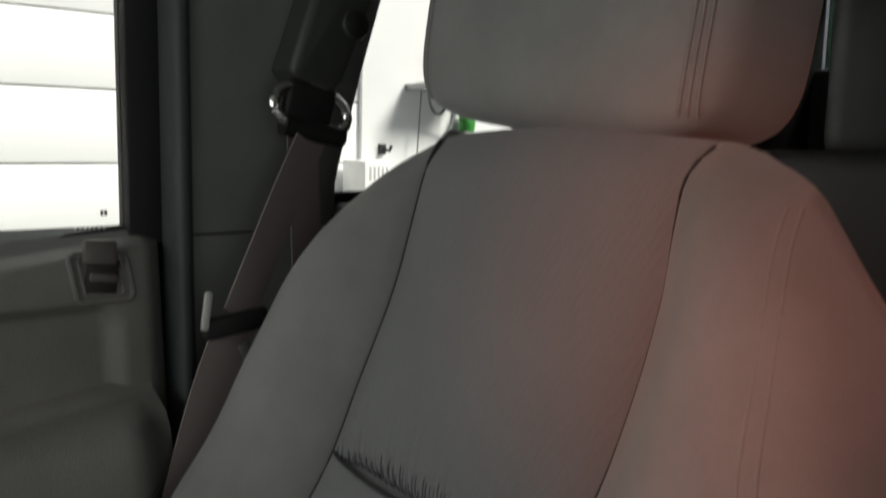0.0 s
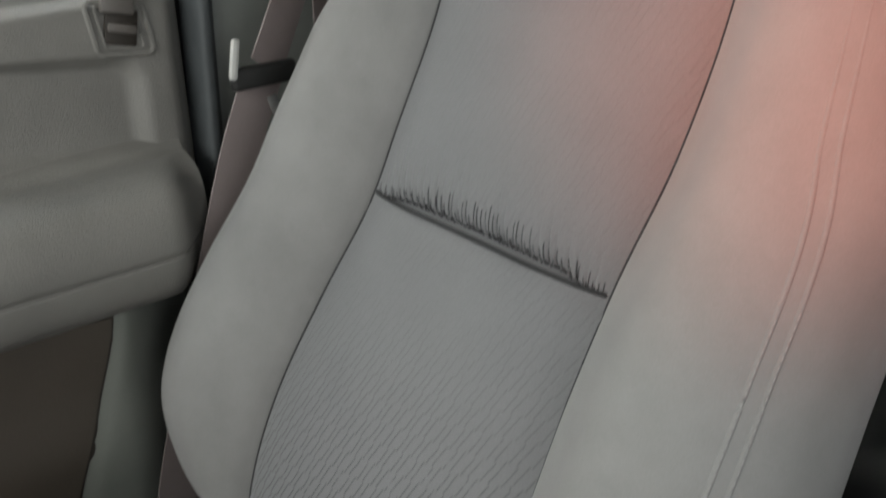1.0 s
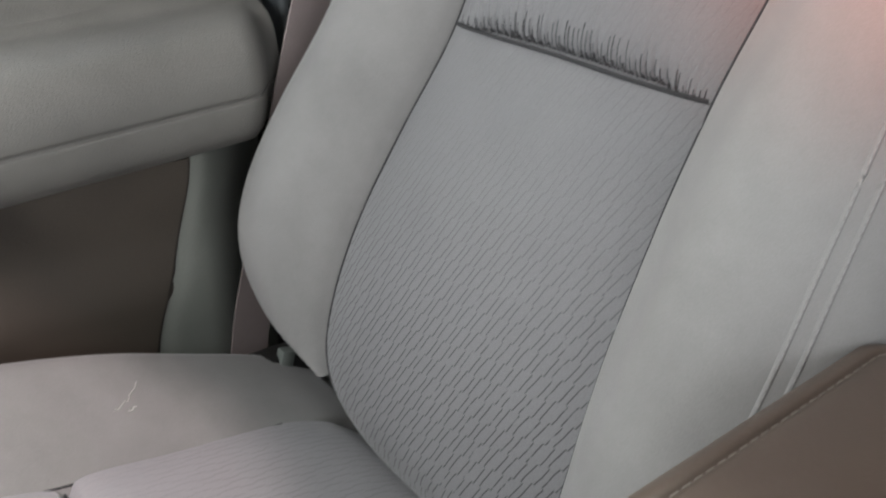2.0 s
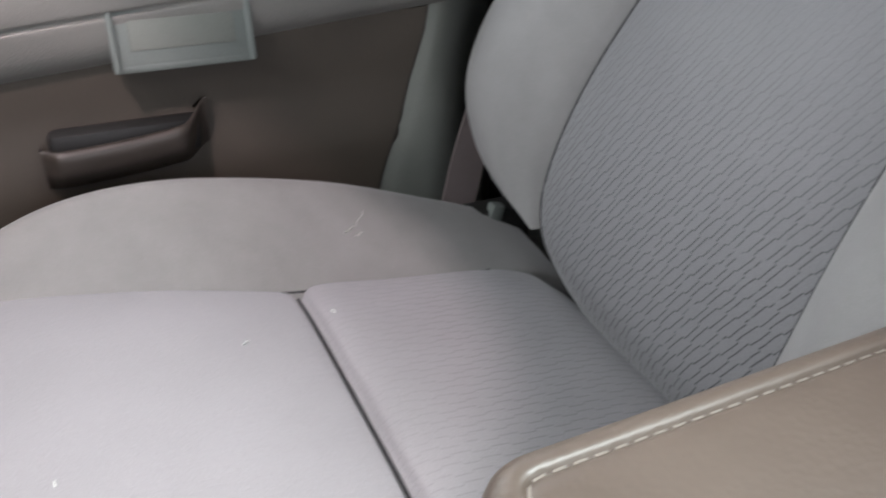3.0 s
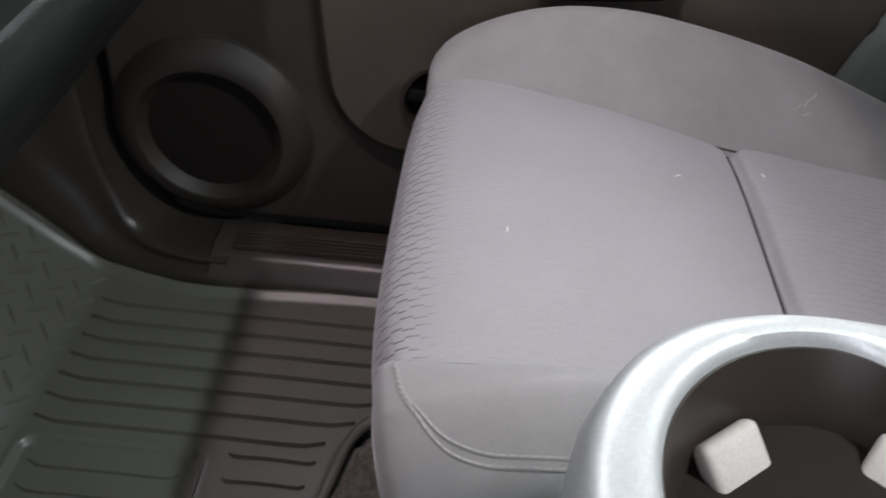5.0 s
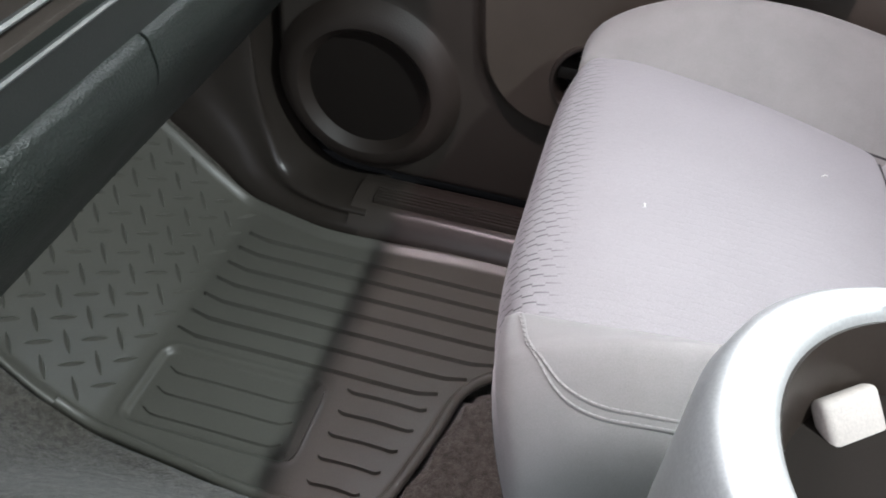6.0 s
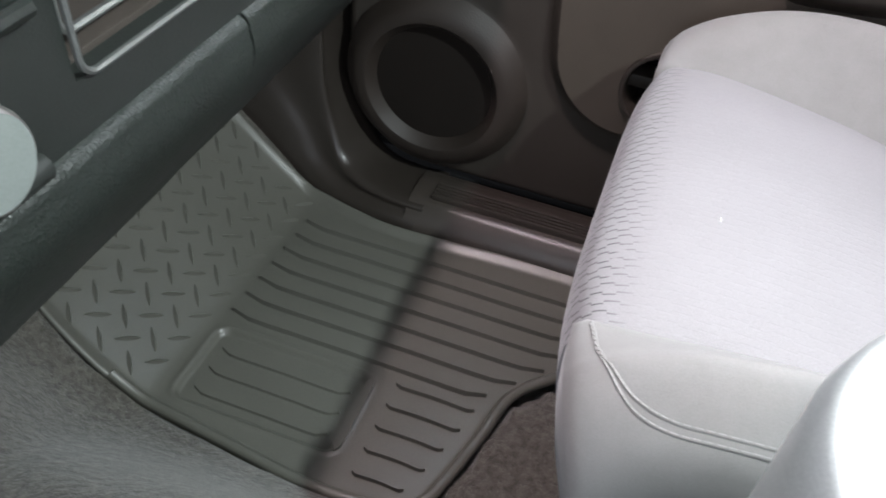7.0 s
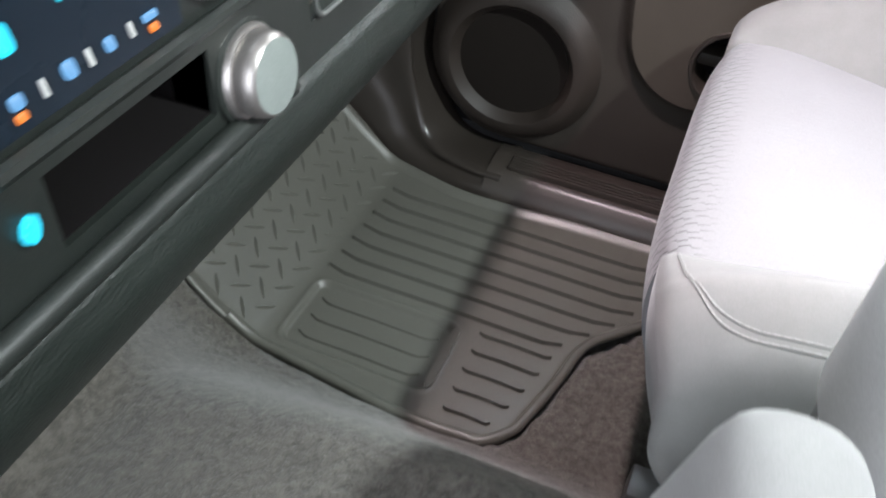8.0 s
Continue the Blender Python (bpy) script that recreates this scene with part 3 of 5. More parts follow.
def cushion_ring(s, far, n):
    """One section across a cushion bolster; s runs from the back (0) to the front's foot (1)."""
    y = lerp(-0.545, 0.010, min(s / 0.8, 1))
    f = step(0.8, 1.0, s)
    top, zs = crest(y), table(y, ((-0.55, 0.262), (-0.50, 0.286), (-0.27, 0.315), (-0.1, 0.337), (0.0, 0.334), (0.012, 0.324)))
    sx = seam_c(y) if far else 0.009
    c, o = (0.424, 0.462) if far else (-0.045, -0.092)
    foot = 0.15
    lift = max(top - zs, 0.0)
    inn = -1 if far else 1
    pts = [(sx + inn * 0.006, zs - 0.012), (sx, zs - 0.003), (lerp(sx, c, 0.3), zs + lift * 0.42), (lerp(sx, c, 0.75), zs + lift * 0.92), (lerp(sx, c, 1.0), top), (lerp(c, o, 0.52), top - 0.014 - lift * 0.1), (lerp(c, o, 0.88), top - 0.040 - lift * 0.1), (o, min(0.25, top - 0.08)), (lerp(c, o, 0.96), 0.2), (lerp(c, o, 0.8), foot)]
    ring = []
    round_in = step(0.55, 0.8, s)
    for p in curve([(a, 0, b) for a, b in pts], n):
        depth = f * max(p.z - foot, 0)
        side = abs(p.x - sx) / abs(o - sx)
        yy = y + 0.010 * math.sin(math.pi * min(f * 1.1, 1)) - 0.045 * f ** 2 - 0.03 * round_in * side ** 3 * (1 - f)
        if f > 0:
            yy = 0.010 + 0.003 * math.sin(math.pi * min(f * 1.3, 1)) - 0.066 * f ** 1.7 - 0.03 * side ** 3
        yy -= 0.10 * (max(0.25 - p.z, 0) / 0.1) ** 1.3 * step(0.45, 0.78, s)
        ring.append(Vector((p.x, yy, p.z - depth)))
    return ring


def cushion_bolster(far, lo, hi, n=32, m=90):
    def front(u, v):
        return cushion_ring(u, far, n)[round(lerp(lo, hi, v) * n)]

    def rear(u, v):
        p = front(u, v)
        sx = seam_c(p.y) if far else 0.009
        return Vector((lerp(p.x, sx, 0.5), p.y - 0.04, min(p.z - 0.03, 0.22) if p.z > 0.19 else 0.14))
    return slab(front, rear, m, round((hi - lo) * n))


for far in (True, False):
    part("cushion_bolster", cushion_bolster(far, 0.0, 1.0), M_BOLSTER, SEAT, "smooth grey cloth cushion bolster", angle=65)
    for k in () if far else (0.0, 1.6):
        path = []
        for s in np.linspace(0.15, 0.786, 130):
            r = cushion_ring(s, far, 64)
            i = table(s, ((0.15, 37), (0.62, 37.2), (0.706, 36), (0.739, 34), (0.7575, 31), (0.7712, 25), (0.7775, 18), (0.786, 9))) + k
            a, b = r[int(i)], r[int(i) + 1]
            path.append(a.lerp(b, i - int(i)) + Vector((0.0, 0.0004, 0.0006)))
        stitches("cushion_stitching", path, SEAT, r=0.00045)
        part("cushion_welt", tube([p - Vector((0.0, 0.0011, 0.0011)) for p in path], 0.0013, 8), M_BOLSTER, SEAT)
part("seat_base", box(0.0, 0.39, -0.44, -0.06, 0.03, 0.165, 0.01), M_DARK, SEAT, "dark seat frame under the cushion")
for x in (0.02, 0.35):
    part("seat_rail", box(x - 0.02, x + 0.02, -0.5, -0.03, -0.004, 0.035, 0.004), M_STEEL, SEAT)
part("recliner_cover", box(0.405, 0.44, -0.56, -0.46, 0.19, 0.30, 0.01), M_DARK, SEAT)

BUCKLE = thing("belt_buckle", "pale seat belt buckle tucked beside the cushion", "buckle", (0.39, -0.51, 0.29))
part("buckle_body", moved(box(-0.007, 0.007, -0.008, 0.008, -0.04, 0.006, 0.003), pose(0.410, -0.515, 0.30, 15, 0, 0)), M_MIDGREY, BUCKLE)
part("buckle_stalk", box(0.398, 0.408, -0.535, -0.515, 0.10, 0.255, 0.002), M_DARK, BUCKLE)


# ---- passenger door ----
DOOR = thing("door_1", "grey-brown vinyl door panel with padded armrest, pocket and speaker", "car door", (0.6, -0.1, 0.03), "structure")


def low_x(y, z):
    x = 0.497 + 0.012 * step(0.36, 0.44, z) + 0.10 * step(-0.465, -0.61, y)
    # raised pocket area with a large round lower corner
    dx, dz = y - 0.04, 0.25 - z
    d = max(y - 0.128 - 0.1 * max(z - 0.25, 0), 0.168 - z)
    if y > 0.03 and z < 0.265:
        d = math.hypot(y - 0.03, z - 0.265) - 0.098
    x -= 0.014 * (1 - step(-0.004, 0.008, d))
    r = math.hypot(y - 0.265, z - 0.166)
    x -= 0.012 * step(0.118, 0.098, r) if r > 0.098 else 0.012
    if r < 0.084:
        x += 0.02
    if math.hypot(y + 0.005, z - 0.235) < 0.046:
        x += 0.06
    return x


def low_foot(y):
    return table(y, ((-0.60, 0.032), (0.24, 0.032), (0.28, 0.033), (0.31, 0.040), (0.335, 0.056), (0.358, 0.086), (0.375, 0.115), (0.387, 0.15)))


def low_f(u, v):
    y = lerp(-0.60, 0.387, u)
    z = lerp(low_foot(y), 0.53, v)
    return (low_x(y, z) + 0.012 * max(1 - (z - low_foot(y)) / 0.012, 0) ** 2 + 0.012 * step(0.379, 0.387, y), y, z)


part("lower_panel", slab(low_f, lambda u, v: (0.64, low_f(u, v)[1], low_f(u, v)[2]), 220, 100), M_DOOR_LOW, DOOR, "moulded lower door panel with shade put into its brown-grey", angle=60)


def strip_edge(z):
    return table(z, ((0.05, -0.40), (0.25, -0.405), (0.32, -0.412), (0.40, -0.44), (0.48, -0.466), (0.52, -0.47)))


def pocket_f(u, v):
    z = lerp(0.171, 0.50, v)
    edge = 0.122 + 0.1 * (z - 0.25) if z > 0.265 else 0.026 + math.sqrt(max(0.096 ** 2 - (0.265 - z) ** 2, 0))
    y = lerp(strip_edge(z) + 0.003, edge, u)
    return (low_x(y, z) - 0.002, y, z)


part("pocket_panel", slab(pocket_f, lambda u, v: (0.62, pocket_f(u, v)[1], pocket_f(u, v)[2]), 150, 90), M_POCKET, DOOR, "raised door pocket panel with warm light put into its brown", angle=60)
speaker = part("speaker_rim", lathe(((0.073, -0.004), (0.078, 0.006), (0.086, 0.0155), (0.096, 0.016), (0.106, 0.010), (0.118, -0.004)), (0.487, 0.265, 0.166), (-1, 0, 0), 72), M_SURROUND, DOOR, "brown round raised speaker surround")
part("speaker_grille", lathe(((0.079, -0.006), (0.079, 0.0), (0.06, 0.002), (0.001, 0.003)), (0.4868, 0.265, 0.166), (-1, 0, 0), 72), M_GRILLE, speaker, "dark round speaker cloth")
hole = part("bottle_hole_rim", lathe(((0.0435, -0.03), (0.0435, 0.001), (0.046, 0.004), (0.0495, 0.004), (0.052, -0.003)), (0.481, -0.005, 0.235), (-1, 0, 0), 48, caps=False), M_DOOR_LOW, DOOR, "round hole in the door pocket")
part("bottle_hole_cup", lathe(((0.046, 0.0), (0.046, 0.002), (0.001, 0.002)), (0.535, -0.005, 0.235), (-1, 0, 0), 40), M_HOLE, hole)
part("bottle_hole_web", box(0.497, 0.53, -0.05, 0.04, 0.226, 0.242, 0.003), M_DOOR_LOW, hole)


def arm_z(y):
    return -0.085 * (y + 0.40)


ARM_PROFILE = ((0.62, 0.640), (0.585, 0.630), (0.565, 0.621), (0.53, 0.618), (0.500, 0.610), (0.484, 0.594), (0.476, 0.570), (0.475, 0.548), (0.4785, 0.5445), (0.4785, 0.5415), (0.476, 0.538), (0.480, 0.515), (0.490, 0.500), (0.51, 0.494), (0.62, 0.494))


def arm_warp(p):
    k = step(-0.535, -0.585, p.y) * 0.05 + step(0.05, 0.13, p.y) * 0.04
    return Vector((min(p.x + k * step(0.60, 0.50, p.x), 0.64), p.y, p.z + arm_z(p.y)))


def smooth_profile(pts, n):
    return [(p.x, p.y) for p in curve([(*q, 0) for q in pts], n)]


part("armrest", prism(smooth_profile(ARM_PROFILE, 70), "y", -0.588, 0.13, 60, arm_warp), M_DOOR, DOOR, "padded grey vinyl armrest with a stitched lower edge", angle=50)
# pull cup set into the armrest's lower edge
cup = part("pull_cup", moved(box(-0.004, 0.004, -0.058, 0.058, -0.026, 0.026, 0.003), pose(0.4775, -0.222, 0.503, 0, 14, 0)), M_MIDGREY, DOOR, "pale grey pull cup below the armrest")
part("pull_cup_tray", moved(box(-0.0052, 0.0, -0.046, 0.046, -0.013, 0.014, 0.002), pose(0.4775, -0.222, 0.503, 0, 14, 0)), M_PILLAR_L, cup, "darker inner tray of the pull cup")
part("pull_cup_lip", moved(box(-0.006, 0.006, -0.062, 0.062, -0.004, 0.004, 0.002), pose(0.474, -0.222, 0.477, 0, 0, 0)), M_MIDGREY, cup)
for y in (-0.281, -0.163):
    part("pull_cup_end", moved(box(-0.012, 0.010, -0.003, 0.003, -0.03, 0.03, 0.002), pose(0.482, y, 0.502, 0, 14, 0)), M_MIDGREY, cup)


def belt_drop(y):
    return 0.13 * min(max(y + 0.59, 0.0), 0.20)


def up_f(u, v):
    y, z = lerp(-0.612, 0.36, u), lerp(0.60, 0.81, v)
    x = lerp(0.582, 0.604, v)
    d = max(-0.556 - y, 0.634 - z, z - 0.732)
    if y < -0.53 and z > 0.706:
        d = math.hypot(y + 0.53, z - 0.706) - 0.026
    x += 0.013 * (1 - step(-0.012, 0.008, d))
    top = step(0.785, 0.81, z)
    x += 0.03 * top ** 2
    x += 0.02 * step(-0.585, -0.612, y) ** 2
    return (x, y, z - 0.004 * top - belt_drop(y) * step(0.72, 0.80, z))


part("upper_panel", slab(up_f, lambda u, v: (0.66, lerp(-0.612, 0.36, u), lerp(0.60, 0.81, v)), 160, 70), M_DOOR, DOOR, "grey vinyl upper door trim with a recessed field", angle=60)


def on_door(p, q):
    return Vector((0.598 + 0.1 * (q - 0.76), p, q))


lock = part("lock_bezel", frame_loop(-0.5425, 0.7625, 0.058, 0.052, 0.008, lambda p, q: on_door(p - 0.16 * (0.7625 - q), q), 0.0030), M_DOOR, DOOR, "raised bezel round the lock slider")
part("lock_inner_bezel", frame_loop(-0.5425, 0.7635, 0.040, 0.042, 0.004, lambda p, q: on_door(p - 0.16 * (0.7625 - q), q), 0.0018), M_DOOR, lock)
part("lock_recess", moved(box(-0.003, 0.003, -0.0165, 0.0165, -0.018, 0.018, 0.002), pose(0.5978, -0.5430, 0.7635, 8, 0, 0)), M_DOOR_LOW, lock)
part("lock_slider", moved(box(-0.006, 0.006, -0.017, 0.017, -0.013, 0.014, 0.004), pose(0.594, -0.5400, 0.789, 6, 8, 0)), M_TAB, lock, "grey-brown lock slider tab")
part("lock_slider_rib", moved(box(-0.004, 0.004, -0.014, 0.014, -0.005, 0.004, 0.002), pose(0.593, -0.5430, 0.763, 8, 0, 0)), M_TAB, lock)

LIP = ((0.480, -0.016), (0.468, -0.004), (0.461, 0.0005), (0.4555, -0.003), (0.4545, -0.012), (0.460, -0.028), (0.486, -0.048))


def pull_lip(u, v):
    """A moulded lip with a skirt that runs back down into the door."""
    t = u
    y = lerp(-0.088, -0.236, t)
    end = step(0.80, 1.0, t) + 0.45 * step(0.10, 0.0, t)
    p = curve([(a, 0, b) for a, b in LIP], 24)[round(v * 24)]
    return Vector((lerp(p.x, 0.486, 0.85 * min(end, 1)), y, 0.4125 + 0.014 * t * t + 0.012 * step(0.84, 1.0, t) + p.z))


bm = slab(pull_lip, lambda u, v: Vector((0.492, pull_lip(u, v).y, pull_lip(u, v).z - 0.004)), 40, 24)
handle = part("pull_handle", bm, M_SILL, DOOR, "brown moulded door pull")


# a paler strip laid on, in place of light along the door's rear edge
def lit_edge_strip(u, v):
    z = lerp(0.05, 0.515, v)
    y = lerp(strip_edge(z), -0.585, u)
    return (low_x(y, z) - 0.003 * step(0, 0.12, u), y, z)


part("lit_edge_strip", slab(lit_edge_strip, lambda u, v: (0.63, lit_edge_strip(u, v)[1], lit_edge_strip(u, v)[2]), 24, 24), M_PILLAR_L, DOOR, "rear edge of the door with light put into its grey-green colour", angle=60)
# near-black box put in for the shadow behind the pull
part("pull_handle_shade", box(0.47, 0.495, -0.228, -0.095, 0.390, 0.424, 0.008), M_DARK, handle)

part("window_frame", box(0.628, 0.665, -0.628, -0.583, 0.79, 1.28, 0.004), M_BLACK, DOOR)
part("window_frame", box(0.628, 0.665, 0.36, 0.40, 0.79, 1.0, 0.004), M_BLACK, DOOR)
part("window_seal", tube([Vector((0.648, y, 0.806 - belt_drop(y))) for y in np.linspace(-0.583, 0.36, 30)], 0.007, 8), M_BLACK, DOOR)
pane = part("window_pane", box(0.645, 0.649, -0.583, 0.36, 0.775, 1.24, 0), M_GLASS, DOOR)
pane.visible_shadow = False
for a in (-0.5605, -0.5645):
    part("glass_mark", box(0.6435, 0.6445, a, a + 0.003, 0.823, 0.829, 0), M_DARK, pane)
for k in range(7):
    part("glass_mark", box(0.6435, 0.6445, -0.562 + 0.005 * k, -0.559 + 0.005 * k, 0.808, 0.8115, 0), M_GROOVE, pane)
# weather strip between door and pillar
tagged(part("door_seal", prism(smooth_profile(((0.590, -0.640), (0.584, -0.632), (0.590, -0.622), (0.63, -0.620), (0.63, -0.642)), 20), "z", 0.10, 1.28, 20, lambda p: Vector((p.x - 0.01 * step(0.8, 0.4, p.z), p.y, p.z))), M_SEAL), "blue-grey rubber door seal along the pillar", "door seal", kind="structure")


# ---- B pillar, belt ----
def pillar_f(lo, hi):
    def f(u, v):
        z = lerp(lo, hi, v)
        p = curve([(0.64, -0.641, 0), (0.612, -0.643, 0), (0.602, -0.652, 0), (0.600, -0.69, 0), (0.604, -0.78, 0), (0.612, -0.835, 0), (0.64, -0.848, 0)], 24)[round(u * 24)]
        lean = 0.05 * max(z - 1.0, 0)
        rear = step(-0.72, -0.84, p.y)
        return (p.x - lean, p.y - rear * 0.28 * max(z - 0.86, 0), z)
    return f


def pillar_b(lo, hi):
    f = pillar_f(lo, hi)
    return lambda u, v: (0.66, f(u, v)[1], f(u, v)[2])


PILLAR = thing("pillar_trim", "dark grey plastic B pillar trim in two pieces", "pillar trim", (0.62, -0.74, 0.0), "structure")
part("upper_trim", slab(pillar_f(0.803, 1.32), pillar_b(0.803, 1.32), 24, 20), M_PILLAR, PILLAR)
part("lower_trim", slab(pillar_f(-0.01, 0.800), pillar_b(-0.01, 0.800), 24, 20), M_PILLAR, PILLAR)

BELT = thing("seat_belt", "grey-brown webbing seat belt hanging from a chrome ring on the pillar", "seat belt", (0.56, -0.74, 0.2))
ADJ = ((-0.740, 0.990), (-0.744, 0.984), (-0.753, 0.972), (-0.760, 0.955), (-0.800, 0.966), (-0.806, 0.978), (-0.915, 1.22), (-0.822, 1.22))
bm = prism(ADJ, "x", 0.548, 0.595)
bmesh.ops.bevel(bm, geom=[e for e in bm.edges if all(v.co.x < 0.55 for v in e.verts)], offset=0.010, segments=4, profile=0.5, affect="EDGES")
cover = part("height_adjuster", bm, M_ADJ, BELT, "dark plastic belt height adjuster", angle=50)
part("adjuster_button", lathe(((0.0155, 0.0), (0.0155, 0.003), (0.0125, 0.0045), (0.001, 0.0045)), (0.5475, -0.826, 1.046), (-1, 0, 0.05), 28), M_DARK, cover)
part("adjuster_button_ring", lathe(((0.0150, 0.0), (0.0165, 0.003), (0.018, 0.0)), (0.5480, -0.826, 1.046), (-1, 0, 0.05), 28, caps=False), M_ADJ, cover)
ringpts = [Vector((0.548 + 0.004 * math.sin(a), -0.766 + 0.048 * math.cos(a), 0.944 + 0.026 * math.sin(a) - 0.16 * 0.048 * math.cos(a) * -1)) for a in (2 * math.pi * k / 40 for k in range(40))]
dring = part("belt_ring", tube(ringpts, 0.007, 12, closed=True), M_CHROME, BELT, "chrome belt guide ring")
part("ring_sleeve", tube([Vector((0.546, -0.806, 0.913)), Vector((0.546, -0.728, 0.927))], 0.012, 12), M_DARK, dring)
part("ring_bracket", moved(box(-0.007, 0.007, -0.032, 0.032, -0.024, 0.026, 0.006, 3), pose(0.551, -0.764, 0.949, 14, 0, 0)), M_DARK, dring)


def webbing(name, pts, w, up, label=""):
    return part(name, tube(curve(pts, 40), 0, flat=(w, 0.0018, up)), M_BELT, BELT, label)


webbing("shoulder_webbing", ((0.546, -0.768, 0.918), (0.53, -0.725, 0.85), (0.505, -0.672, 0.765), (0.494, -0.648, 0.726)), 0.047, (1.0, 0.35, 0.0))
webbing("rear_webbing", ((0.578, -0.770, 0.94), (0.580, -0.775, 0.85), (0.580, -0.78, 0.70), (0.58, -0.78, 0.30), (0.58, -0.78, 0.12)), 0.046, (1.0, 0.2, 0.0))
webbing("lap_webbing", ((0.494, -0.645, 0.722), (0.500, -0.61, 0.62), (0.497, -0.552, 0.42), (0.487, -0.512, 0.29), (0.478, -0.495, 0.16)), 0.048, (1.0, 0.15, 0.0), "pinkish grey lower webbing")
tongue = part("belt_tongue", moved(box(-0.006, 0.006, -0.036, 0.036, -0.012, 0.010, 0.004, 3), pose(0.488, -0.642, 0.722, -6, 0, 0)), M_DARK, BELT, "dark belt tongue with a pale stop")
part("belt_stop", moved(box(-0.004, 0.004, -0.004, 0.004, -0.02, 0.02, 0.003), pose(0.484, -0.609, 0.738, 8, 0, 0)), M_PALE, tongue)
part("tongue_blade", moved(box(-0.0012, 0.0012, -0.006, 0.006, -0.045, 0.0, 0.001), pose(0.486, -0.648, 0.70, -20, 0, 0)), M_CHROME, tongue)
tagged(part("door_jamb", box(0.632, 0.70, -0.66, -0.622, -0.05, 1.30, 0.004), M_BLACK), "black door jamb behind the seal", "door jamb", kind="structure")

# dark lines put in for the shaded creases beside the cushion bolsters
for far in (True, False):
    part("seam_crease", tube([Vector(((seam_c(y) if far else 0.009), y, table(y, ((-0.50, 0.286), (-0.27, 0.3125), (-0.1, 0.332), (-0.01, 0.331), (0.012, 0.316))) - 0.0012)) for y in np.linspace(-0.46, -0.03, 60)], 0.0013, 6), M_SEAM_SHADE, SEAT)


# ---- floor, sill, mat ----
def toe(y):
    return 0.72 * (0 if y < 0.385 else (y - 0.385) ** 2 / 0.06 if y < 0.415 else y - 0.40)


def mat_near(y):
    return table(y, ((0.05, 0.040), (0.09, 0.019), (0.13, 0.010), (0.205, 0.007), (0.30, 0.018), (0.40, 0.030), (0.45, 0.033), (0.50, 0.042), (0.55, 0.058), (0.62, 0.075)))


def mat_far(y):
    return table(y, ((-0.05, 0.404), (0.05, 0.404), (0.13, 0.401), (0.20, 0.396), (0.28, 0.394), (0.33, 0.403), (0.40, 0.420), (0.45, 0.424), (0.52, 0.433), (0.64, 0.445)))


def mat_rear(x):
    return table(x, ((0.02, 0.120), (0.027, 0.107), (0.036, 0.096), (0.05, 0.086), (0.12, 0.064), (0.18, 0.048), (0.225, 0.010), (0.27, -0.02), (0.40, -0.03)))


def floor_z(x, y):
    tunnel = 0.20 * step(0.03, -0.16, x) * (1 - 0.35 * step(0.1, 0.5, y)) * step(-0.80, -0.52, x)
    out = step(0.014, 0.0, min(x - mat_near(y), y - mat_rear(x), mat_far(y) - x))
    return -0.021 + 0.022 * out + tunnel + toe(y) + 0.003 * noise.noise((x * 14, y * 14, 0))


def floor_f(u, v):
    x, y = lerp(-0.98, 0.45, u), lerp(-1.6, 0.80, v)
    return (x, y, floor_z(x, y))


tagged(part("floor", slab(floor_f, lambda u, v: (lerp(-0.98, 0.45, u), lerp(-1.6, 0.80, v), -0.10), 130, 150), M_CARPET), "worn grey-brown carpet over the floor and tunnel", "carpet", kind="structure")

SILL = thing("sill_trim", "brown plastic door sill trim with raised ribs", "sill trim", (0.42, 0.0, 0.0), "structure")
SILL_P = ((0.396, -0.012), (0.398, 0.004), (0.403, 0.016), (0.413, 0.028), (0.426, 0.0365), (0.455, 0.0385), (0.482, 0.034), (0.50, 0.02), (0.50, -0.05), (0.396, -0.05))


part("sill_moulding", prism(smooth_profile(SILL_P, 60), "y", -0.64, 0.262, 30), M_SILL, SILL)
for k in range(5):
    x = 0.4285 + 0.0066 * k
    part("sill_rib", box(x, x + 0.0032, -0.5, 0.235, 0.0355, 0.0455 - 0.0003 * k, 0.0014), M_SILL, SILL)
# kick panel in front of the door: its sections run from the door gap over a rolled edge down to the mat
KICK = thing("kick_panel", "dark plastic kick panel beside the footwell, sweeping into the sill", "kick panel", (0.5, 0.5, 0.0), "structure")
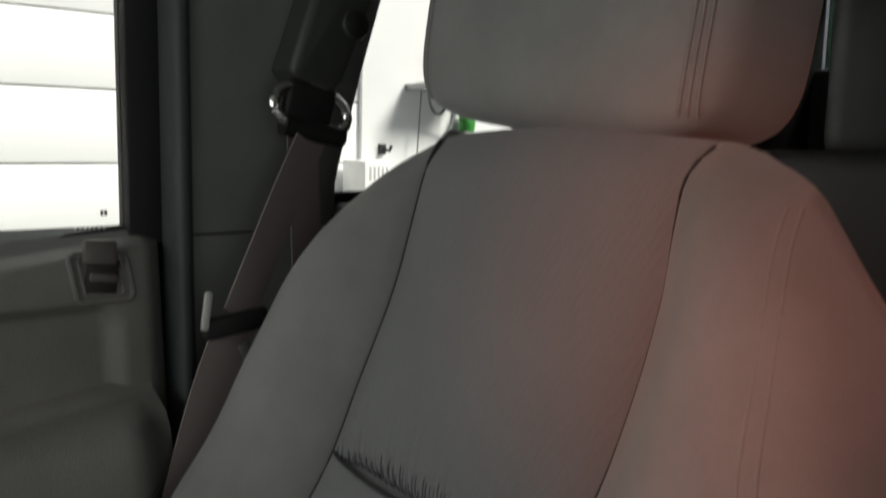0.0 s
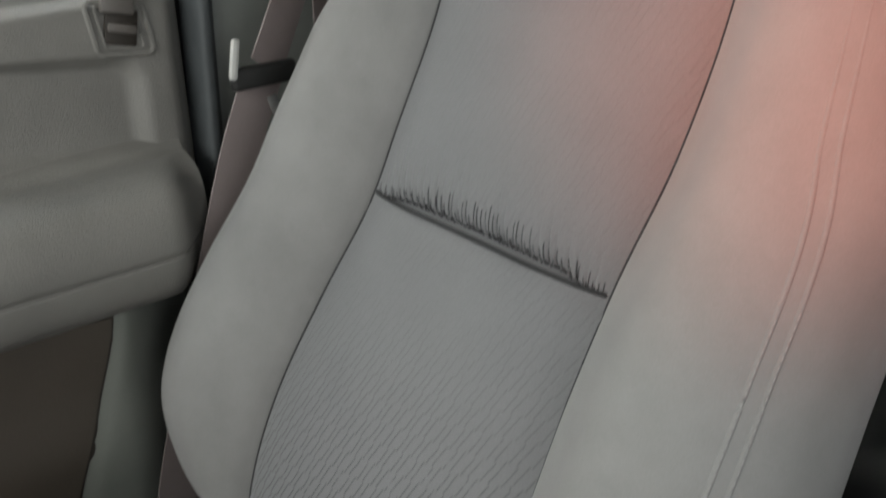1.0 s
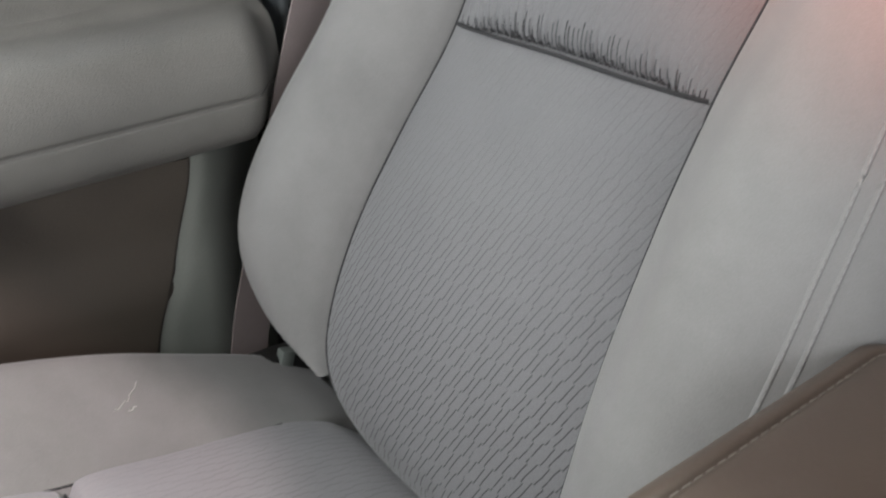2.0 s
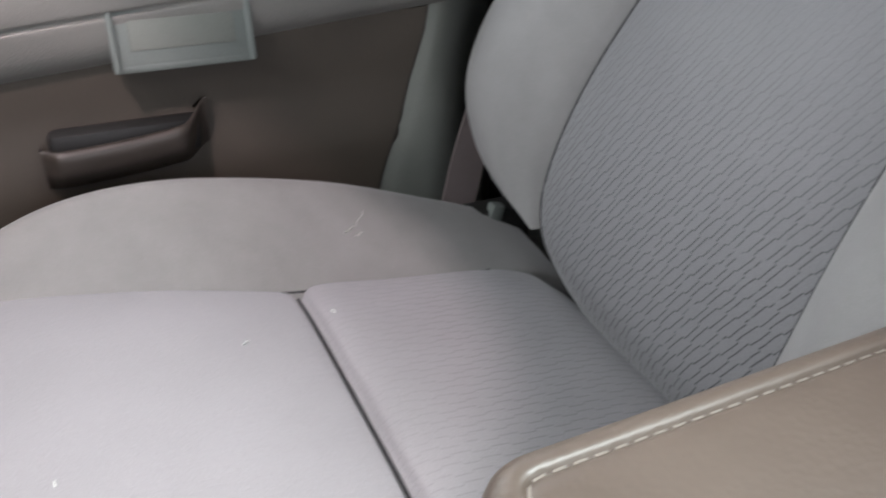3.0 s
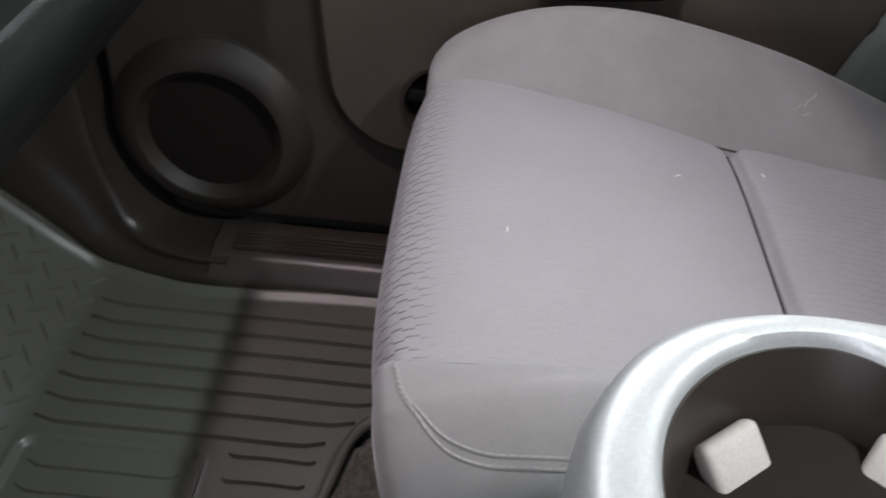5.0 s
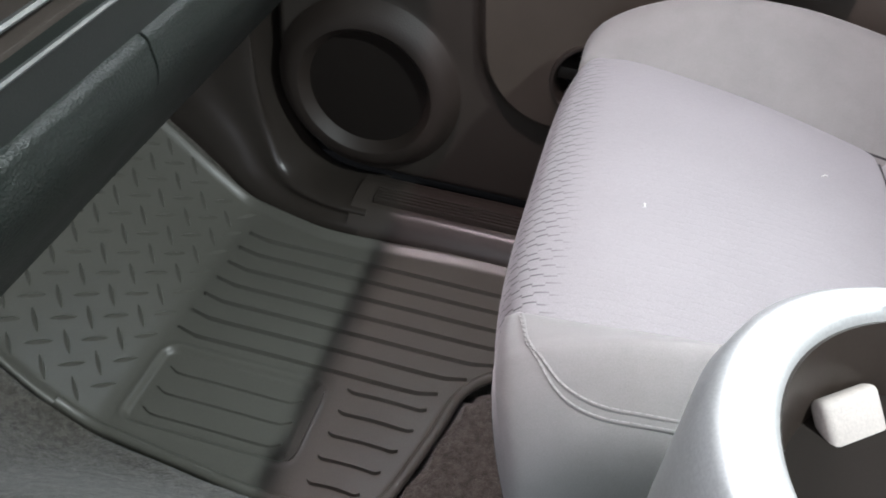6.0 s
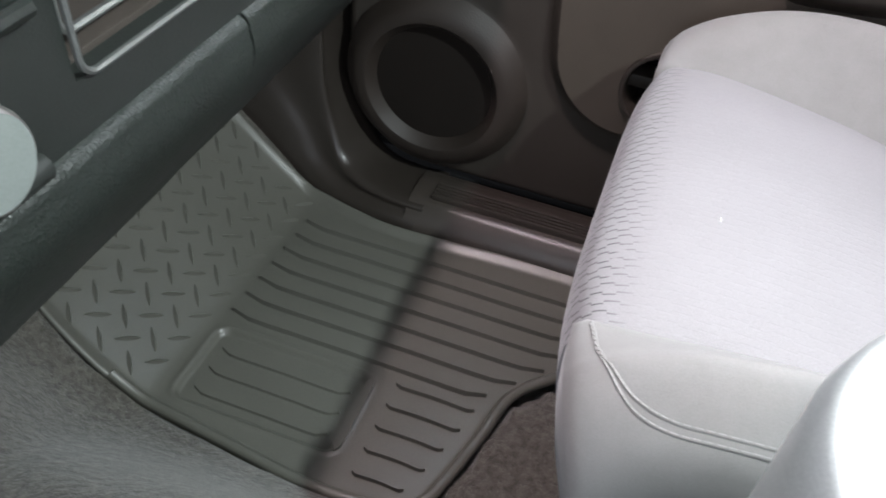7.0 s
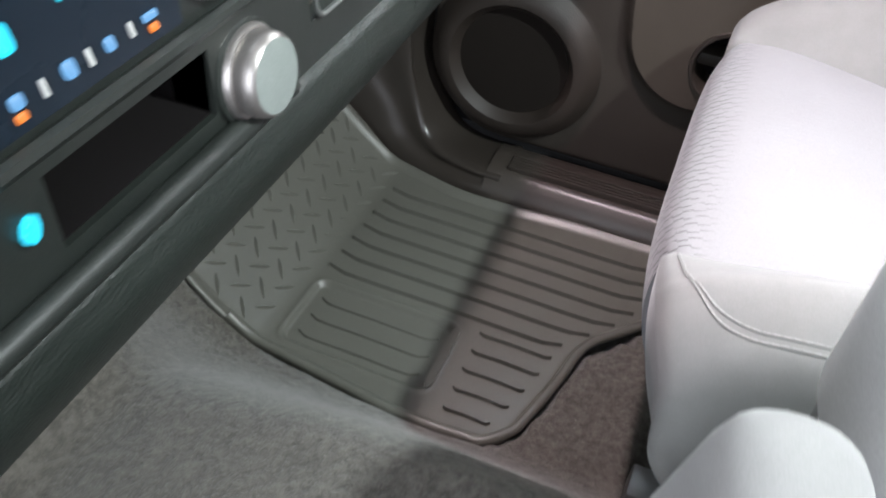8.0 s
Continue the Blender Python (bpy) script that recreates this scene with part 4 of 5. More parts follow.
KICK_ROWS = (
    ((0.505, 0.400, 0.62), (0.462, 0.413, 0.62), (0.462, 0.60, 0.62), (0.465, 0.85, 0.62)),
    ((0.505, 0.400, 0.40), (0.458, 0.412, 0.40), (0.456, 0.60, 0.41), (0.456, 0.85, 0.43)),
    ((0.505, 0.399, 0.20), (0.456, 0.408, 0.20), (0.450, 0.57, 0.23), (0.452, 0.78, 0.31)),
    ((0.505, 0.394, 0.145), (0.452, 0.400, 0.135), (0.446, 0.52, 0.155), (0.450, 0.68, 0.20)),
    ((0.505, 0.374, 0.100), (0.446, 0.383, 0.085), (0.440, 0.46, 0.090), (0.446, 0.58, 0.130)),
    ((0.505, 0.347, 0.058), (0.434, 0.363, 0.049), (0.432, 0.42, 0.042), (0.436, 0.48, 0.055)),
    ((0.505, 0.317, 0.034), (0.420, 0.330, 0.037), (0.418, 0.368, 0.016), (0.422, 0.405, 0.006)),
    ((0.505, 0.280, 0.026), (0.4135, 0.285, 0.032), (0.402, 0.300, 0.014), (0.399, 0.320, -0.004)),
    ((0.505, 0.235, 0.026), (0.413, 0.240, 0.031), (0.4005, 0.245, 0.012), (0.396, 0.250, -0.006)),
)
KICK_COLS = [curve([row[c] for row in KICK_ROWS], 64) for c in range(4)]
KICK_RINGS = []
for k in range(65):
    g, c, m, f = (col[k] for col in KICK_COLS)
    top = g.lerp(c, 0.62) + Vector((-0.006, 0, 0.004))
    KICK_RINGS.append(curve([g, top, c, c.lerp(m, 0.42) + Vector((0.004, 0, -0.003)), m, f], 40))
kick = part("kick_body", slab(lambda u, v: KICK_RINGS[round(u * 64)][round(v * 40)], lambda u, v: KICK_RINGS[round(u * 64)][round(v * 40)] + Vector((0.03, 0, -0.03)), 64, 40), M_KICK, KICK, angle=70)
part("kick_fixing", lathe(((0.008, 0.0), (0.008, 0.002), (0.005, 0.003), (0.001, 0.003)), (0.456, 0.50, 0.33), (-1, 0, 0), 20), M_DARK, kick)

MAT = thing("floor_mat", "grey rubber floor mat with ribs, heel pad and diamond tread toe", "floor mat", (0.2, 0.25, 0.0))


def mat_f(u, v):
    xg = lerp(0.02, 0.40, u)
    y = lerp(mat_rear(xg), 0.64, v)
    x = lerp(mat_near(y), mat_far(y), u)
    e = min(x - mat_near(y), mat_far(y) - x, y - mat_rear(xg))
    z = 0.001 + toe(y) + 0.0080 * (1 - step(0.0, 0.018, e)) - 0.0030 * (1 - step(0, 0.003, e))
    # heel pad sunk like a shallow tray with round corners
    qx, qy = abs(x - 0.107) - 0.037, abs(y - 0.290) - 0.077
    d = math.hypot(max(qx, 0), max(qy, 0)) + min(max(qx, qy), 0) - 0.015
    z -= 0.0060 * (1 - step(-0.005, 0.0, d)) - 0.0012 * math.exp(-((d - 0.003) / 0.0025) ** 2)
    return (x, y, z + 0.0006 * noise.noise((x * 9, y * 9, 4)))


part("mat_sheet", slab(mat_f, lambda u, v: (mat_f(u, v)[0], mat_f(u, v)[1], mat_f(u, v)[2] - 0.004), 180, 260), M_MAT, MAT, angle=60)

RIM = [Vector(mat_f(u, 0.010)) for u in np.linspace(0.985, 0.03, 60)] + [Vector(mat_f(0.014, v)) for v in np.linspace(0.02, 0.62, 50)]
part("mat_rim", tube(curve([RIM[k] for k in range(0, 110, 3)], 160), 0.0058, 10), M_MAT, MAT, "rounded raised rim of the mat")


def rib_mesh(x, y0, y1, w, h, z=0.0, bow=0.004):
    """A low round-ended rubber bar along y."""
    bm = bmesh.new()
    n = 14
    lo, hi = [], []
    for k in range(n + 1):
        t = k / n
        y = lerp(y0, y1, t)
        hw = w / 2 * math.sqrt(max(1 - (2 * t - 1) ** 10, 0.02))
        xc = x + bow * (1 - (2 * t - 1) ** 2)
        lo.append([bm.verts.new((xc + s * hw, y, z + toe(y) - 0.001)) for s in (-1, 1)])
        hi.append([bm.verts.new((xc + s * hw * 0.86, y, z + toe(y) + h)) for s in (-1, 1)])
    for k in range(n):
        bm.faces.new((hi[k][0], hi[k][1], hi[k + 1][1], hi[k + 1][0]))
        bm.faces.new((lo[k][0], hi[k][0], hi[k + 1][0], lo[k + 1][0]))
        bm.faces.new((hi[k][1], lo[k][1], lo[k + 1][1], hi[k + 1][1]))
    for k in (0, n):
        bm.faces.new((lo[k][0], lo[k][1], hi[k][1], hi[k][0]))
    return bm


for k in range(7):
    x = 0.184 + 0.0288 * k
    if x < 0.37:
        part("rib", rib_mesh(x, mat_rear(x) + 0.034, 0.380 - 0.001 * k, 0.0185, 0.0062, 0.001, 0.0015), M_MAT, MAT)
for k in range(5):
    x = 0.044 + 0.0289 * k
    part("rib", rib_mesh(x, mat_rear(x) + 0.030, 0.173, 0.0095, 0.0055, 0.001, 0.002), M_MAT, MAT)
for k in range(3):
    x = 0.078 + 0.0285 * k
    part("rib", rib_mesh(x, 0.214, 0.366, 0.0175, 0.0034, -0.0050, 0.001), M_MAT, MAT)
part("pad_bar", moved(rib_mesh(0.0, -0.049, 0.049, 0.011, 0.0035, 0.0, 0.0), pose(0.107, 0.199, 0.0010, 0, 0, 90)), M_MAT, MAT)


def tread_mesh():
    bm = bmesh.new()
    n, L, w, h = 8, 0.0285, 0.0048, 0.0036
    rows = []
    for k in range(n + 1):
        t = k / n
        s = math.sin(math.pi * t) ** 0.8
        y = L * (t - 0.5)
        rows.append([bm.verts.new(p) for p in ((-w / 2 * s - 0.0002, y, -0.0005), (0, y, h * s), (w / 2 * s + 0.0002, y, -0.0005))])
    for a, b in zip(rows, rows[1:]):
        for i in range(2):
            bm.faces.new((a[i], a[i + 1], b[i + 1], b[i]))
    finish(bm)
    me = bpy.data.meshes.new("tread")
    bm.to_mesh(me)
    bm.free()
    me.materials.append(M_MAT)
    return me


TREAD = tread_mesh()
for i in range(-1, 11):
    for j in range(0, 7):
        for x, y, turn in ((0.060 + 0.0382 * i, 0.4277 + 0.031 * j - 0.0023 * i, -45), (0.0805 + 0.0382 * i, 0.4112 + 0.031 * j - 0.0023 * i, -135)):
            if not mat_near(y) + 0.020 < x < mat_far(y) - 0.020 or not 0.392 < y < 0.60:
                continue
            t = new("tread", TREAD)
            slope = math.degrees(math.atan((toe(y + 0.01) - toe(y - 0.01)) / 0.02))
            t.parent = MAT
            t.matrix_parent_inverse = Matrix.Translation(-MAT.location)
            t.matrix_basis = pose(x, y, toe(y) + 0.0018, slope, 0, 0) @ pose(0, 0, 0, 0, 0, turn)


# ---- dashboard ----
DASH = thing("dashboard", "dark green-grey dashboard with padded lower roll and open storage bin", "dashboard", (-0.2, 0.35, 0.36), "structure")
ROLL = ((0.305, 0.352), (0.288, 0.360), (0.268, 0.382), (0.246, 0.410), (0.222, 0.443), (0.202, 0.472), (0.191, 0.495), (0.191, 0.512), (0.200, 0.523), (0.25, 0.526), (0.31, 0.50))
roll_p = smooth_profile(ROLL, 60)
part("knee_roll", prism(roll_p, "x", -0.60, -0.062, 20), M_DASH, DASH, "padded grained lower dash roll", angle=60)
part("knee_roll_end", prism([(p + 0.001, q) for p, q in roll_p], "x", -0.059, 0.47, 20), M_DASH, DASH, angle=60)
part("roll_joint", prism([(p + 0.005, q - 0.001) for p, q in roll_p], "x", -0.0625, -0.0585, 1), M_BLACK, DASH, angle=60)
part("underside", box(-0.6, 0.47, 0.295, 0.80, 0.40, 0.42, 0.004), M_DARK, DASH)


def face_y(z):
    return 0.197 + 0.06 * max(z - 0.545, 0)


def face(name, x0, x1, z0, z1, mat=M_DASHFACE, proud=0.0, nx=2, nz=6, thick=0.02, parent=None, label=""):
    f = lambda u, v: (lerp(x0, x1, u), face_y(lerp(z0, z1, v)) - proud, lerp(z0, z1, v))
    b = lambda u, v: (lerp(x0, x1, u), face_y(lerp(z0, z1, v)) - proud + thick, lerp(z0, z1, v))
    return part(name, slab(f, b, nx, nz), mat, parent or DASH, label)


face("face_lower", -0.172, 0.47, 0.520, 0.545)
face("face_upper", -0.172, 0.47, 0.645, 0.80)
face("face_right", 0.30, 0.47, 0.545, 0.645)
face("stack_lower", -0.60, -0.172, 0.520, 0.540)
face("stack_left", -0.60, -0.338, 0.540, 0.569)
face("stack_right", -0.250, -0.172, 0.540, 0.569)
face("stack_upper", -0.60, -0.172, 0.569, 0.80)
part("dash_top", slab(lambda u, v: (lerp(-0.98, 0.60, u), lerp(0.28, 0.95, v), 0.80 + 0.03 * math.sin(math.pi * v)), lambda u, v: (lerp(-0.98, 0.60, u), lerp(0.28, 0.95, v), 0.76), 6, 12), M_DASH, DASH)
part("dash_left", box(-0.98, -0.6, 0.21, 0.5, 0.42, 0.80, 0.02), M_DASH, DASH)
# storage bin
bin_ = part("bin_floor", box(-0.168, 0.30, 0.206, 0.36, 0.541, 0.548, 0.002), M_SILL, DASH, "open storage bin with a brown liner")
part("bin_back", box(-0.168, 0.30, 0.352, 0.36, 0.548, 0.645, 0.002), M_SILL, bin_)
part("bin_side", box(-0.171, -0.166, 0.21, 0.36, 0.545, 0.645, 0.001), M_SILL, bin_)


def on_face(p, q):
    return Vector((p, face_y(q) - 0.002, q))


part("bin_bezel", frame_loop(0.066, 0.598, 0.472, 0.104, 0.008, on_face, 0.0015), M_BEZEL, bin_, "thin silver bezel round the bin")
part("bin_inner_bezel", frame_loop(0.066, 0.600, 0.458, 0.088, 0.006, lambda p, q: on_face(p, q) + Vector((0, 0.012, 0)), 0.0018), M_BEZEL, bin_)

# centre stack: knob, slot, dial and display
STACK = thing("climate_panel", "lit climate control panel with silver knob and dial", "control panel", (-0.26, 0.2, 0.54))
tilt = Vector((0, -1, 0.12)).normalized()
KNOB_AT = (-0.2265, 0.197, 0.548)
knob = part("knob", lathe(((0.0172, 0.0), (0.0180, 0.004), (0.0184, 0.008), (0.0180, 0.0115), (0.0168, 0.0138), (0.0158, 0.0146)), KNOB_AT, tilt, 48, caps=False), M_KNOB, STACK, "round control knob with a satin silver rim")
part("knob_face", lathe(((0.0162, 0.0138), (0.0158, 0.0146), (0.010, 0.0154), (0.001, 0.0156)), KNOB_AT, tilt, 48), M_MIDGREY, knob, "grey domed knob face")
part("knob_collar", lathe(((0.0205, -0.002), (0.0205, 0.003), (0.0192, 0.0048), (0.0178, 0.0048)), KNOB_AT, tilt, 48, caps=False), M_KNOB, knob)
part("knob_base", lathe(((0.0225, -0.004), (0.0225, 0.001), (0.0205, 0.002), (0.001, 0.002)), KNOB_AT, tilt, 40), M_DASHFACE, knob)
slot = part("slot_back", box(-0.338, -0.250, 0.29, 0.30, 0.530, 0.58, 0), M_HOLE, STACK, "recessed slot with its shade put into the near-black liner")
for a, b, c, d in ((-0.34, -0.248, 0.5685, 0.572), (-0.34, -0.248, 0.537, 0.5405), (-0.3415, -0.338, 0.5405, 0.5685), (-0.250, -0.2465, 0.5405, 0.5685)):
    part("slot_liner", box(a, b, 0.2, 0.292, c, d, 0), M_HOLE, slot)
part("slot_edge", tube([Vector((-0.42, 0.193, 0.5285)), Vector((-0.20, 0.193, 0.5285))], 0.0055, 10), M_DASHFACE, STACK)
part("panel_ridge", tube([on_face(-0.42, 0.5795), on_face(-0.185, 0.5795)], 0.0035, 8), M_DASHFACE, STACK)
lens = face("display_lens", -0.40, -0.262, 0.586, 0.66, M_LENS, 0.0015, 2, 2, 0.004, STACK, "black display lens with lit symbols")
for x, z, w, h, m in ((-0.339, 0.5965, 0.007, 0.006, M_BLUE), (-0.339, 0.5915, 0.006, 0.004, M_ORANGE), (-0.3175, 0.596, 0.007, 0.008, M_BLUE), (-0.299, 0.5955, 0.006, 0.0065, M_BLUE), (-0.2785, 0.596, 0.010, 0.004, M_BLUE), (-0.2775, 0.5915, 0.006, 0.004, M_ORANGE),
                      (-0.3285, 0.5955, 0.0022, 0.008, M_PALE), (-0.3085, 0.5955, 0.0022, 0.008, M_PALE), (-0.2885, 0.5955, 0.0022, 0.007, M_PALE), (-0.338, 0.615, 0.010, 0.012, M_CYAN), (-0.337, 0.627, 0.008, 0.006, M_CYAN), (-0.312, 0.617, 0.006, 0.003, M_CYAN)):
    part("symbol", moved(box(-0.36 * w, 0.36 * w, -0.0008, 0.0008, -0.36 * h, 0.36 * h, min(w, h) * 0.2), pose(x, face_y(z) - 0.0022, z, -17, 0, 0)), m, lens)
dial = part("dial_face", lathe(((0.0225, 0.0), (0.0225, 0.001), (0.001, 0.001)), (-0.2385, face_y(0.612), 0.612), tilt, 48), M_LENS, STACK, "round lit dial with a silver ring")
part("dial_ring", lathe(((0.0215, 0.0), (0.0215, 0.003), (0.0235, 0.004), (0.0250, 0.003), (0.0255, 0.0)), (-0.2385, face_y(0.612), 0.612), tilt, 48), M_SILVER, dial)
part("dial_symbol", moved(box(-0.004, 0.004, -0.0008, 0.0008, -0.005, 0.005, 0.0024), pose(-0.2425, face_y(0.609) - 0.0016, 0.609, -17, 0, 0)), M_CYAN, dial)
part("dial_symbol", moved(box(-0.004, 0.004, -0.0008, 0.0008, -0.002, 0.002, 0.001), pose(-0.2225, face_y(0.611) - 0.0016, 0.6105, -17, 0, 0)), M_BLUE, dial)
part("dial_pointer", moved(box(-0.0008, 0.0008, -0.0008, 0.0008, -0.006, 0.006, 0.0003), pose(-0.2325, face_y(0.608) - 0.0016, 0.608, -17, 20, 0)), M_PALE, dial)
fan = part("fan_symbol", moved(box(-0.004, 0.004, -0.0008, 0.0008, -0.003, 0.003, 0.0015), pose(-0.349, face_y(0.5565) - 0.001, 0.5565, -17, 35, 0)), M_CYAN, STACK, "cyan lit fan symbol")
part("fan_blade", moved(box(-0.003, 0.003, -0.0008, 0.0008, -0.0045, 0.0045, 0.0015), pose(-0.349, face_y(0.5565) - 0.0012, 0.557, -17, 35, 0)), M_CYAN, fan)
for turn in (95, 155):
    part("fan_blade", moved(box(-0.0014, 0.0014, -0.0008, 0.0008, -0.0048, 0.0048, 0.0006), pose(-0.349, face_y(0.5565) - 0.0014, 0.557, -17, turn, 0)), M_CYAN, fan)

# ---- centre console ----
CONSOLE = thing("centre_console", "centre console with silver cup holder trim and dark body", "console", (-0.21, -0.3, 0.1))
CX, CY = -0.207, -0.150


def console_trim():
    """A plate with a round nose and a straight rear edge, round a cup hole, with rolled outer sides."""
    bm = bmesh.new()
    n, zt = 96, 0.532
    rings = []
    for k in range(n):
        a = 2 * math.pi * k / n
        c, s = math.cos(a), math.sin(a)
        i = (CX + 0.064 * c, CY + (0.060 if s > 0 else 0.044) * s)
        if s >= 0:
            o = (CX + 0.077 * c, CY + 0.084 * abs(s) ** 0.85)
        else:
            r = min(0.077 / max(abs(c), 1e-6), 0.049 / max(-s, 1e-6))
            o = (CX + r * c, CY + r * s)
        m = lambda t: (lerp(i[0], o[0], t), lerp(i[1], o[1], t))
        rings.append([bm.verts.new(p) for p in ((*m(0), zt - 0.03), (*m(0), zt - 0.004), (*m(0.12), zt - 0.0005), (*m(0.3), zt), (*m(0.62), zt), (*m(0.86), zt - 0.004), (*m(1), zt - 0.016), (*m(1), zt - 0.075), (*m(0.8), zt - 0.075))])
    for k in range(n):
        r0, r1 = rings[k], rings[(k + 1) % n]
        for j in range(len(r0)):
            bm.faces.new((r0[j], r1[j], r1[(j + 1) % len(r0)], r0[(j + 1) % len(r0)]))
    return bm


part("silver_trim", console_trim(), M_SILVER, CONSOLE, "satin silver trim round the cup holder", angle=50)


def cup_rim():
    """A brown sloping rim between the silver trim and the well."""
    bm = bmesh.new()
    n, rings = 72, []
    for k in range(n):
        c, s = math.cos(2 * math.pi * k / n), math.sin(2 * math.pi * k / n)
        f = 0.0605 if s > 0 else 0.0445
        g = 0.053 if s > 0 else 0.041
        rings.append([bm.verts.new((CX + a * c, CY + b * s, z)) for a, b, z in ((0.0645, f, 0.526), (0.063, f - 0.0015, 0.5265), (0.0545, g, 0.506), (0.053, g - 0.002, 0.500), (0.0645, f, 0.498))])
    for k in range(n):
        r0, r1 = rings[k], rings[(k + 1) % n]
        for j in range(5):
            bm.faces.new((r0[j], r1[j], r1[(j + 1) % 5], r0[(j + 1) % 5]))
    return bm


part("cup_rim", cup_rim(), M_CUP, CONSOLE, "brown inner rim of the cup holder", angle=50)
well = part("cup_well", lathe(((0.0605, 0.060), (0.059, 0.060), (0.052, 0.0), (0.046, -0.002), (0.001, -0.002)), (CX, CY, 0.44), (0, 0, 1), 56), M_WELL, CONSOLE, "round cup holder well with the shade of its depth in the colour")
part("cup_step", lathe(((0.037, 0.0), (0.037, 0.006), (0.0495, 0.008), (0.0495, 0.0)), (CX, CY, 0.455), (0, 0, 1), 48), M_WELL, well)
for a in (38, -38, 142, 218):
    ca, sa = math.cos(radians(a)), math.sin(radians(a))
    part("cup_tab", moved(box(-0.004, 0.004, -0.0125, 0.0125, -0.0115, 0.0115, 0.003, 3), pose(CX + 0.043 * ca, CY + 0.043 * sa, 0.500, 0, 46, a)), M_LIGHTGREY, well, "pale springy cup grip")
body = prism(rrect(CX, -0.36, 0.146, 0.57, 0.06, 8), "z", 0.10, 0.43, 6)
part("console_body", body, M_CONSOLE, CONSOLE, angle=60)

ARMREST = thing("armrest_lid", "brown-grey leather console lid with stitched edge", "armrest", (-0.21, -0.38, 0.5))


LID_EDGE = ((0.0, -0.024), (0.0008, -0.013), (0.0025, -0.0065), (0.005, -0.0028), (0.009, -0.0008), (0.0125, -0.0004), (0.0142, -0.0012), (0.0158, -0.0026), (0.0174, -0.0012), (0.0195, -0.0002), (0.026, 0.0004), (0.045, 0.0022), (0.070, 0.0036), (0.092, 0.004))


def lid_cover():
    """A padded lid: rings of a rounded plate, with a rolled edge and a sewn groove."""
    bm = bmesh.new()
    rings = [[bm.verts.new((x, y, 0.50)) for x, y in rrect(-0.2088, -0.402, 0.1906, 0.395, 0.024, 10)]]
    for e, dz in LID_EDGE:
        rings.append([bm.verts.new((x, y, 0.5375 + 0.03 * (-0.2045 - y) + dz)) for x, y in rrect(-0.2088, -0.402, 0.1906 - 2 * e, 0.395 - 2 * e, max(0.024 - e, 0.002), 10)])
    for r0, r1 in zip(rings, rings[1:]):
        for k in range(len(r0)):
            bm.faces.new((r0[k], r0[(k + 1) % len(r0)], r1[(k + 1) % len(r0)], r1[k]))
    bm.faces.new(rings[0][::-1])
    bm.faces.new(rings[-1])
    return bm


part("lid_cover", lid_cover(), M_ARM, ARMREST, angle=60)
part("lid_base", box(-0.296, -0.122, -0.596, -0.208, 0.40, 0.505, 0.006), M_CONSOLE, ARMREST)
rim_path = [Vector((x, y, 0.5352 + 0.03 * (-0.2045 - y))) for x, y in rrect(-0.2088, -0.402, 0.1906 - 0.0316, 0.395 - 0.0316, 0.0085, 10)]
rim_path = [p for p in rim_path[-11:] + rim_path[:22]]
stitches("lid_stitching", rim_path, ARMREST, 0.005, 0.0028, 0.0007, M_STITCH_B)

LEVER = thing("lever_grip", "light grey rounded lever grip beside the cup holder", "lever", (-0.30, -0.04, 0.3))
part("grip", moved(box(-0.032, 0.032, -0.026, 0.030, -0.09, 0.09, 0.024, 5), pose(-0.297, -0.038, 0.432, 8, -6, 12)), M_BOLSTER, LEVER)
part("lever_boot", lathe(((0.05, 0.0), (0.045, 0.03), (0.034, 0.07), (0.03, 0.16)), (-0.30, -0.04, 0.18), (0, 0, 1), 28), M_DARK, LEVER)

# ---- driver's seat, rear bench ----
# bench coloured near-black to hold the shadow of the rear cabin
REAR = thing("rear_bench", "rear bench seat with the cabin's shadow put into its near-black colour", "rear seat", (-0.2, -1.4, 0.0))
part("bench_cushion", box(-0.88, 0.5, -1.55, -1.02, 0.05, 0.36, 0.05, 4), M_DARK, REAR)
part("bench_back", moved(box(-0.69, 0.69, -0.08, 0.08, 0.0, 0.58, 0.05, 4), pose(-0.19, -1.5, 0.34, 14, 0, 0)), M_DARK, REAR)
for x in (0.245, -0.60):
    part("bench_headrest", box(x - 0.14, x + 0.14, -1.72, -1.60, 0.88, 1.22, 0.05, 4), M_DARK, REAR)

# ---- car shell ----
SHELL = thing("car_shell", "car body shell with window openings all round", "car body", (-0.2, -0.5, 0.0), "structure")
part("roof", slab(lambda u, v: (lerp(-1.02, 0.62, u), lerp(-1.9, 0.24, v), 1.33 + 0.04 * math.sin(math.pi * u)), lambda u, v: (lerp(-1.02, 0.62, u), lerp(-1.9, 0.24, v), 1.40 + 0.04 * math.sin(math.pi * u)), 12, 8), M_HEADLINER, SHELL, "pale headliner")
part("sill_outer", box(0.505, 0.70, -0.9, 0.9, -0.10, 0.045, 0.004), M_BLACK, SHELL)
part("door_skin", box(0.66, 0.70, -0.63, 0.42, -0.08, 0.80, 0.01), M_CAR, SHELL)
part("door_header", box(0.60, 0.68, -1.9, 0.10, 1.24, 1.36, 0.01), M_DARK, SHELL)
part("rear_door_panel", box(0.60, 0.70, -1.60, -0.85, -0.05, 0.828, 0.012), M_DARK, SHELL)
part("rear_window_seal", box(0.645, 0.668, -1.60, -0.85, 0.828, 0.842, 0.003), M_BLACK, SHELL)
rp = part("rear_side_window", box(0.668, 0.671, -1.60, -0.87, 0.84, 1.24, 0), M_GLASS, SHELL)
rp.visible_shadow = False
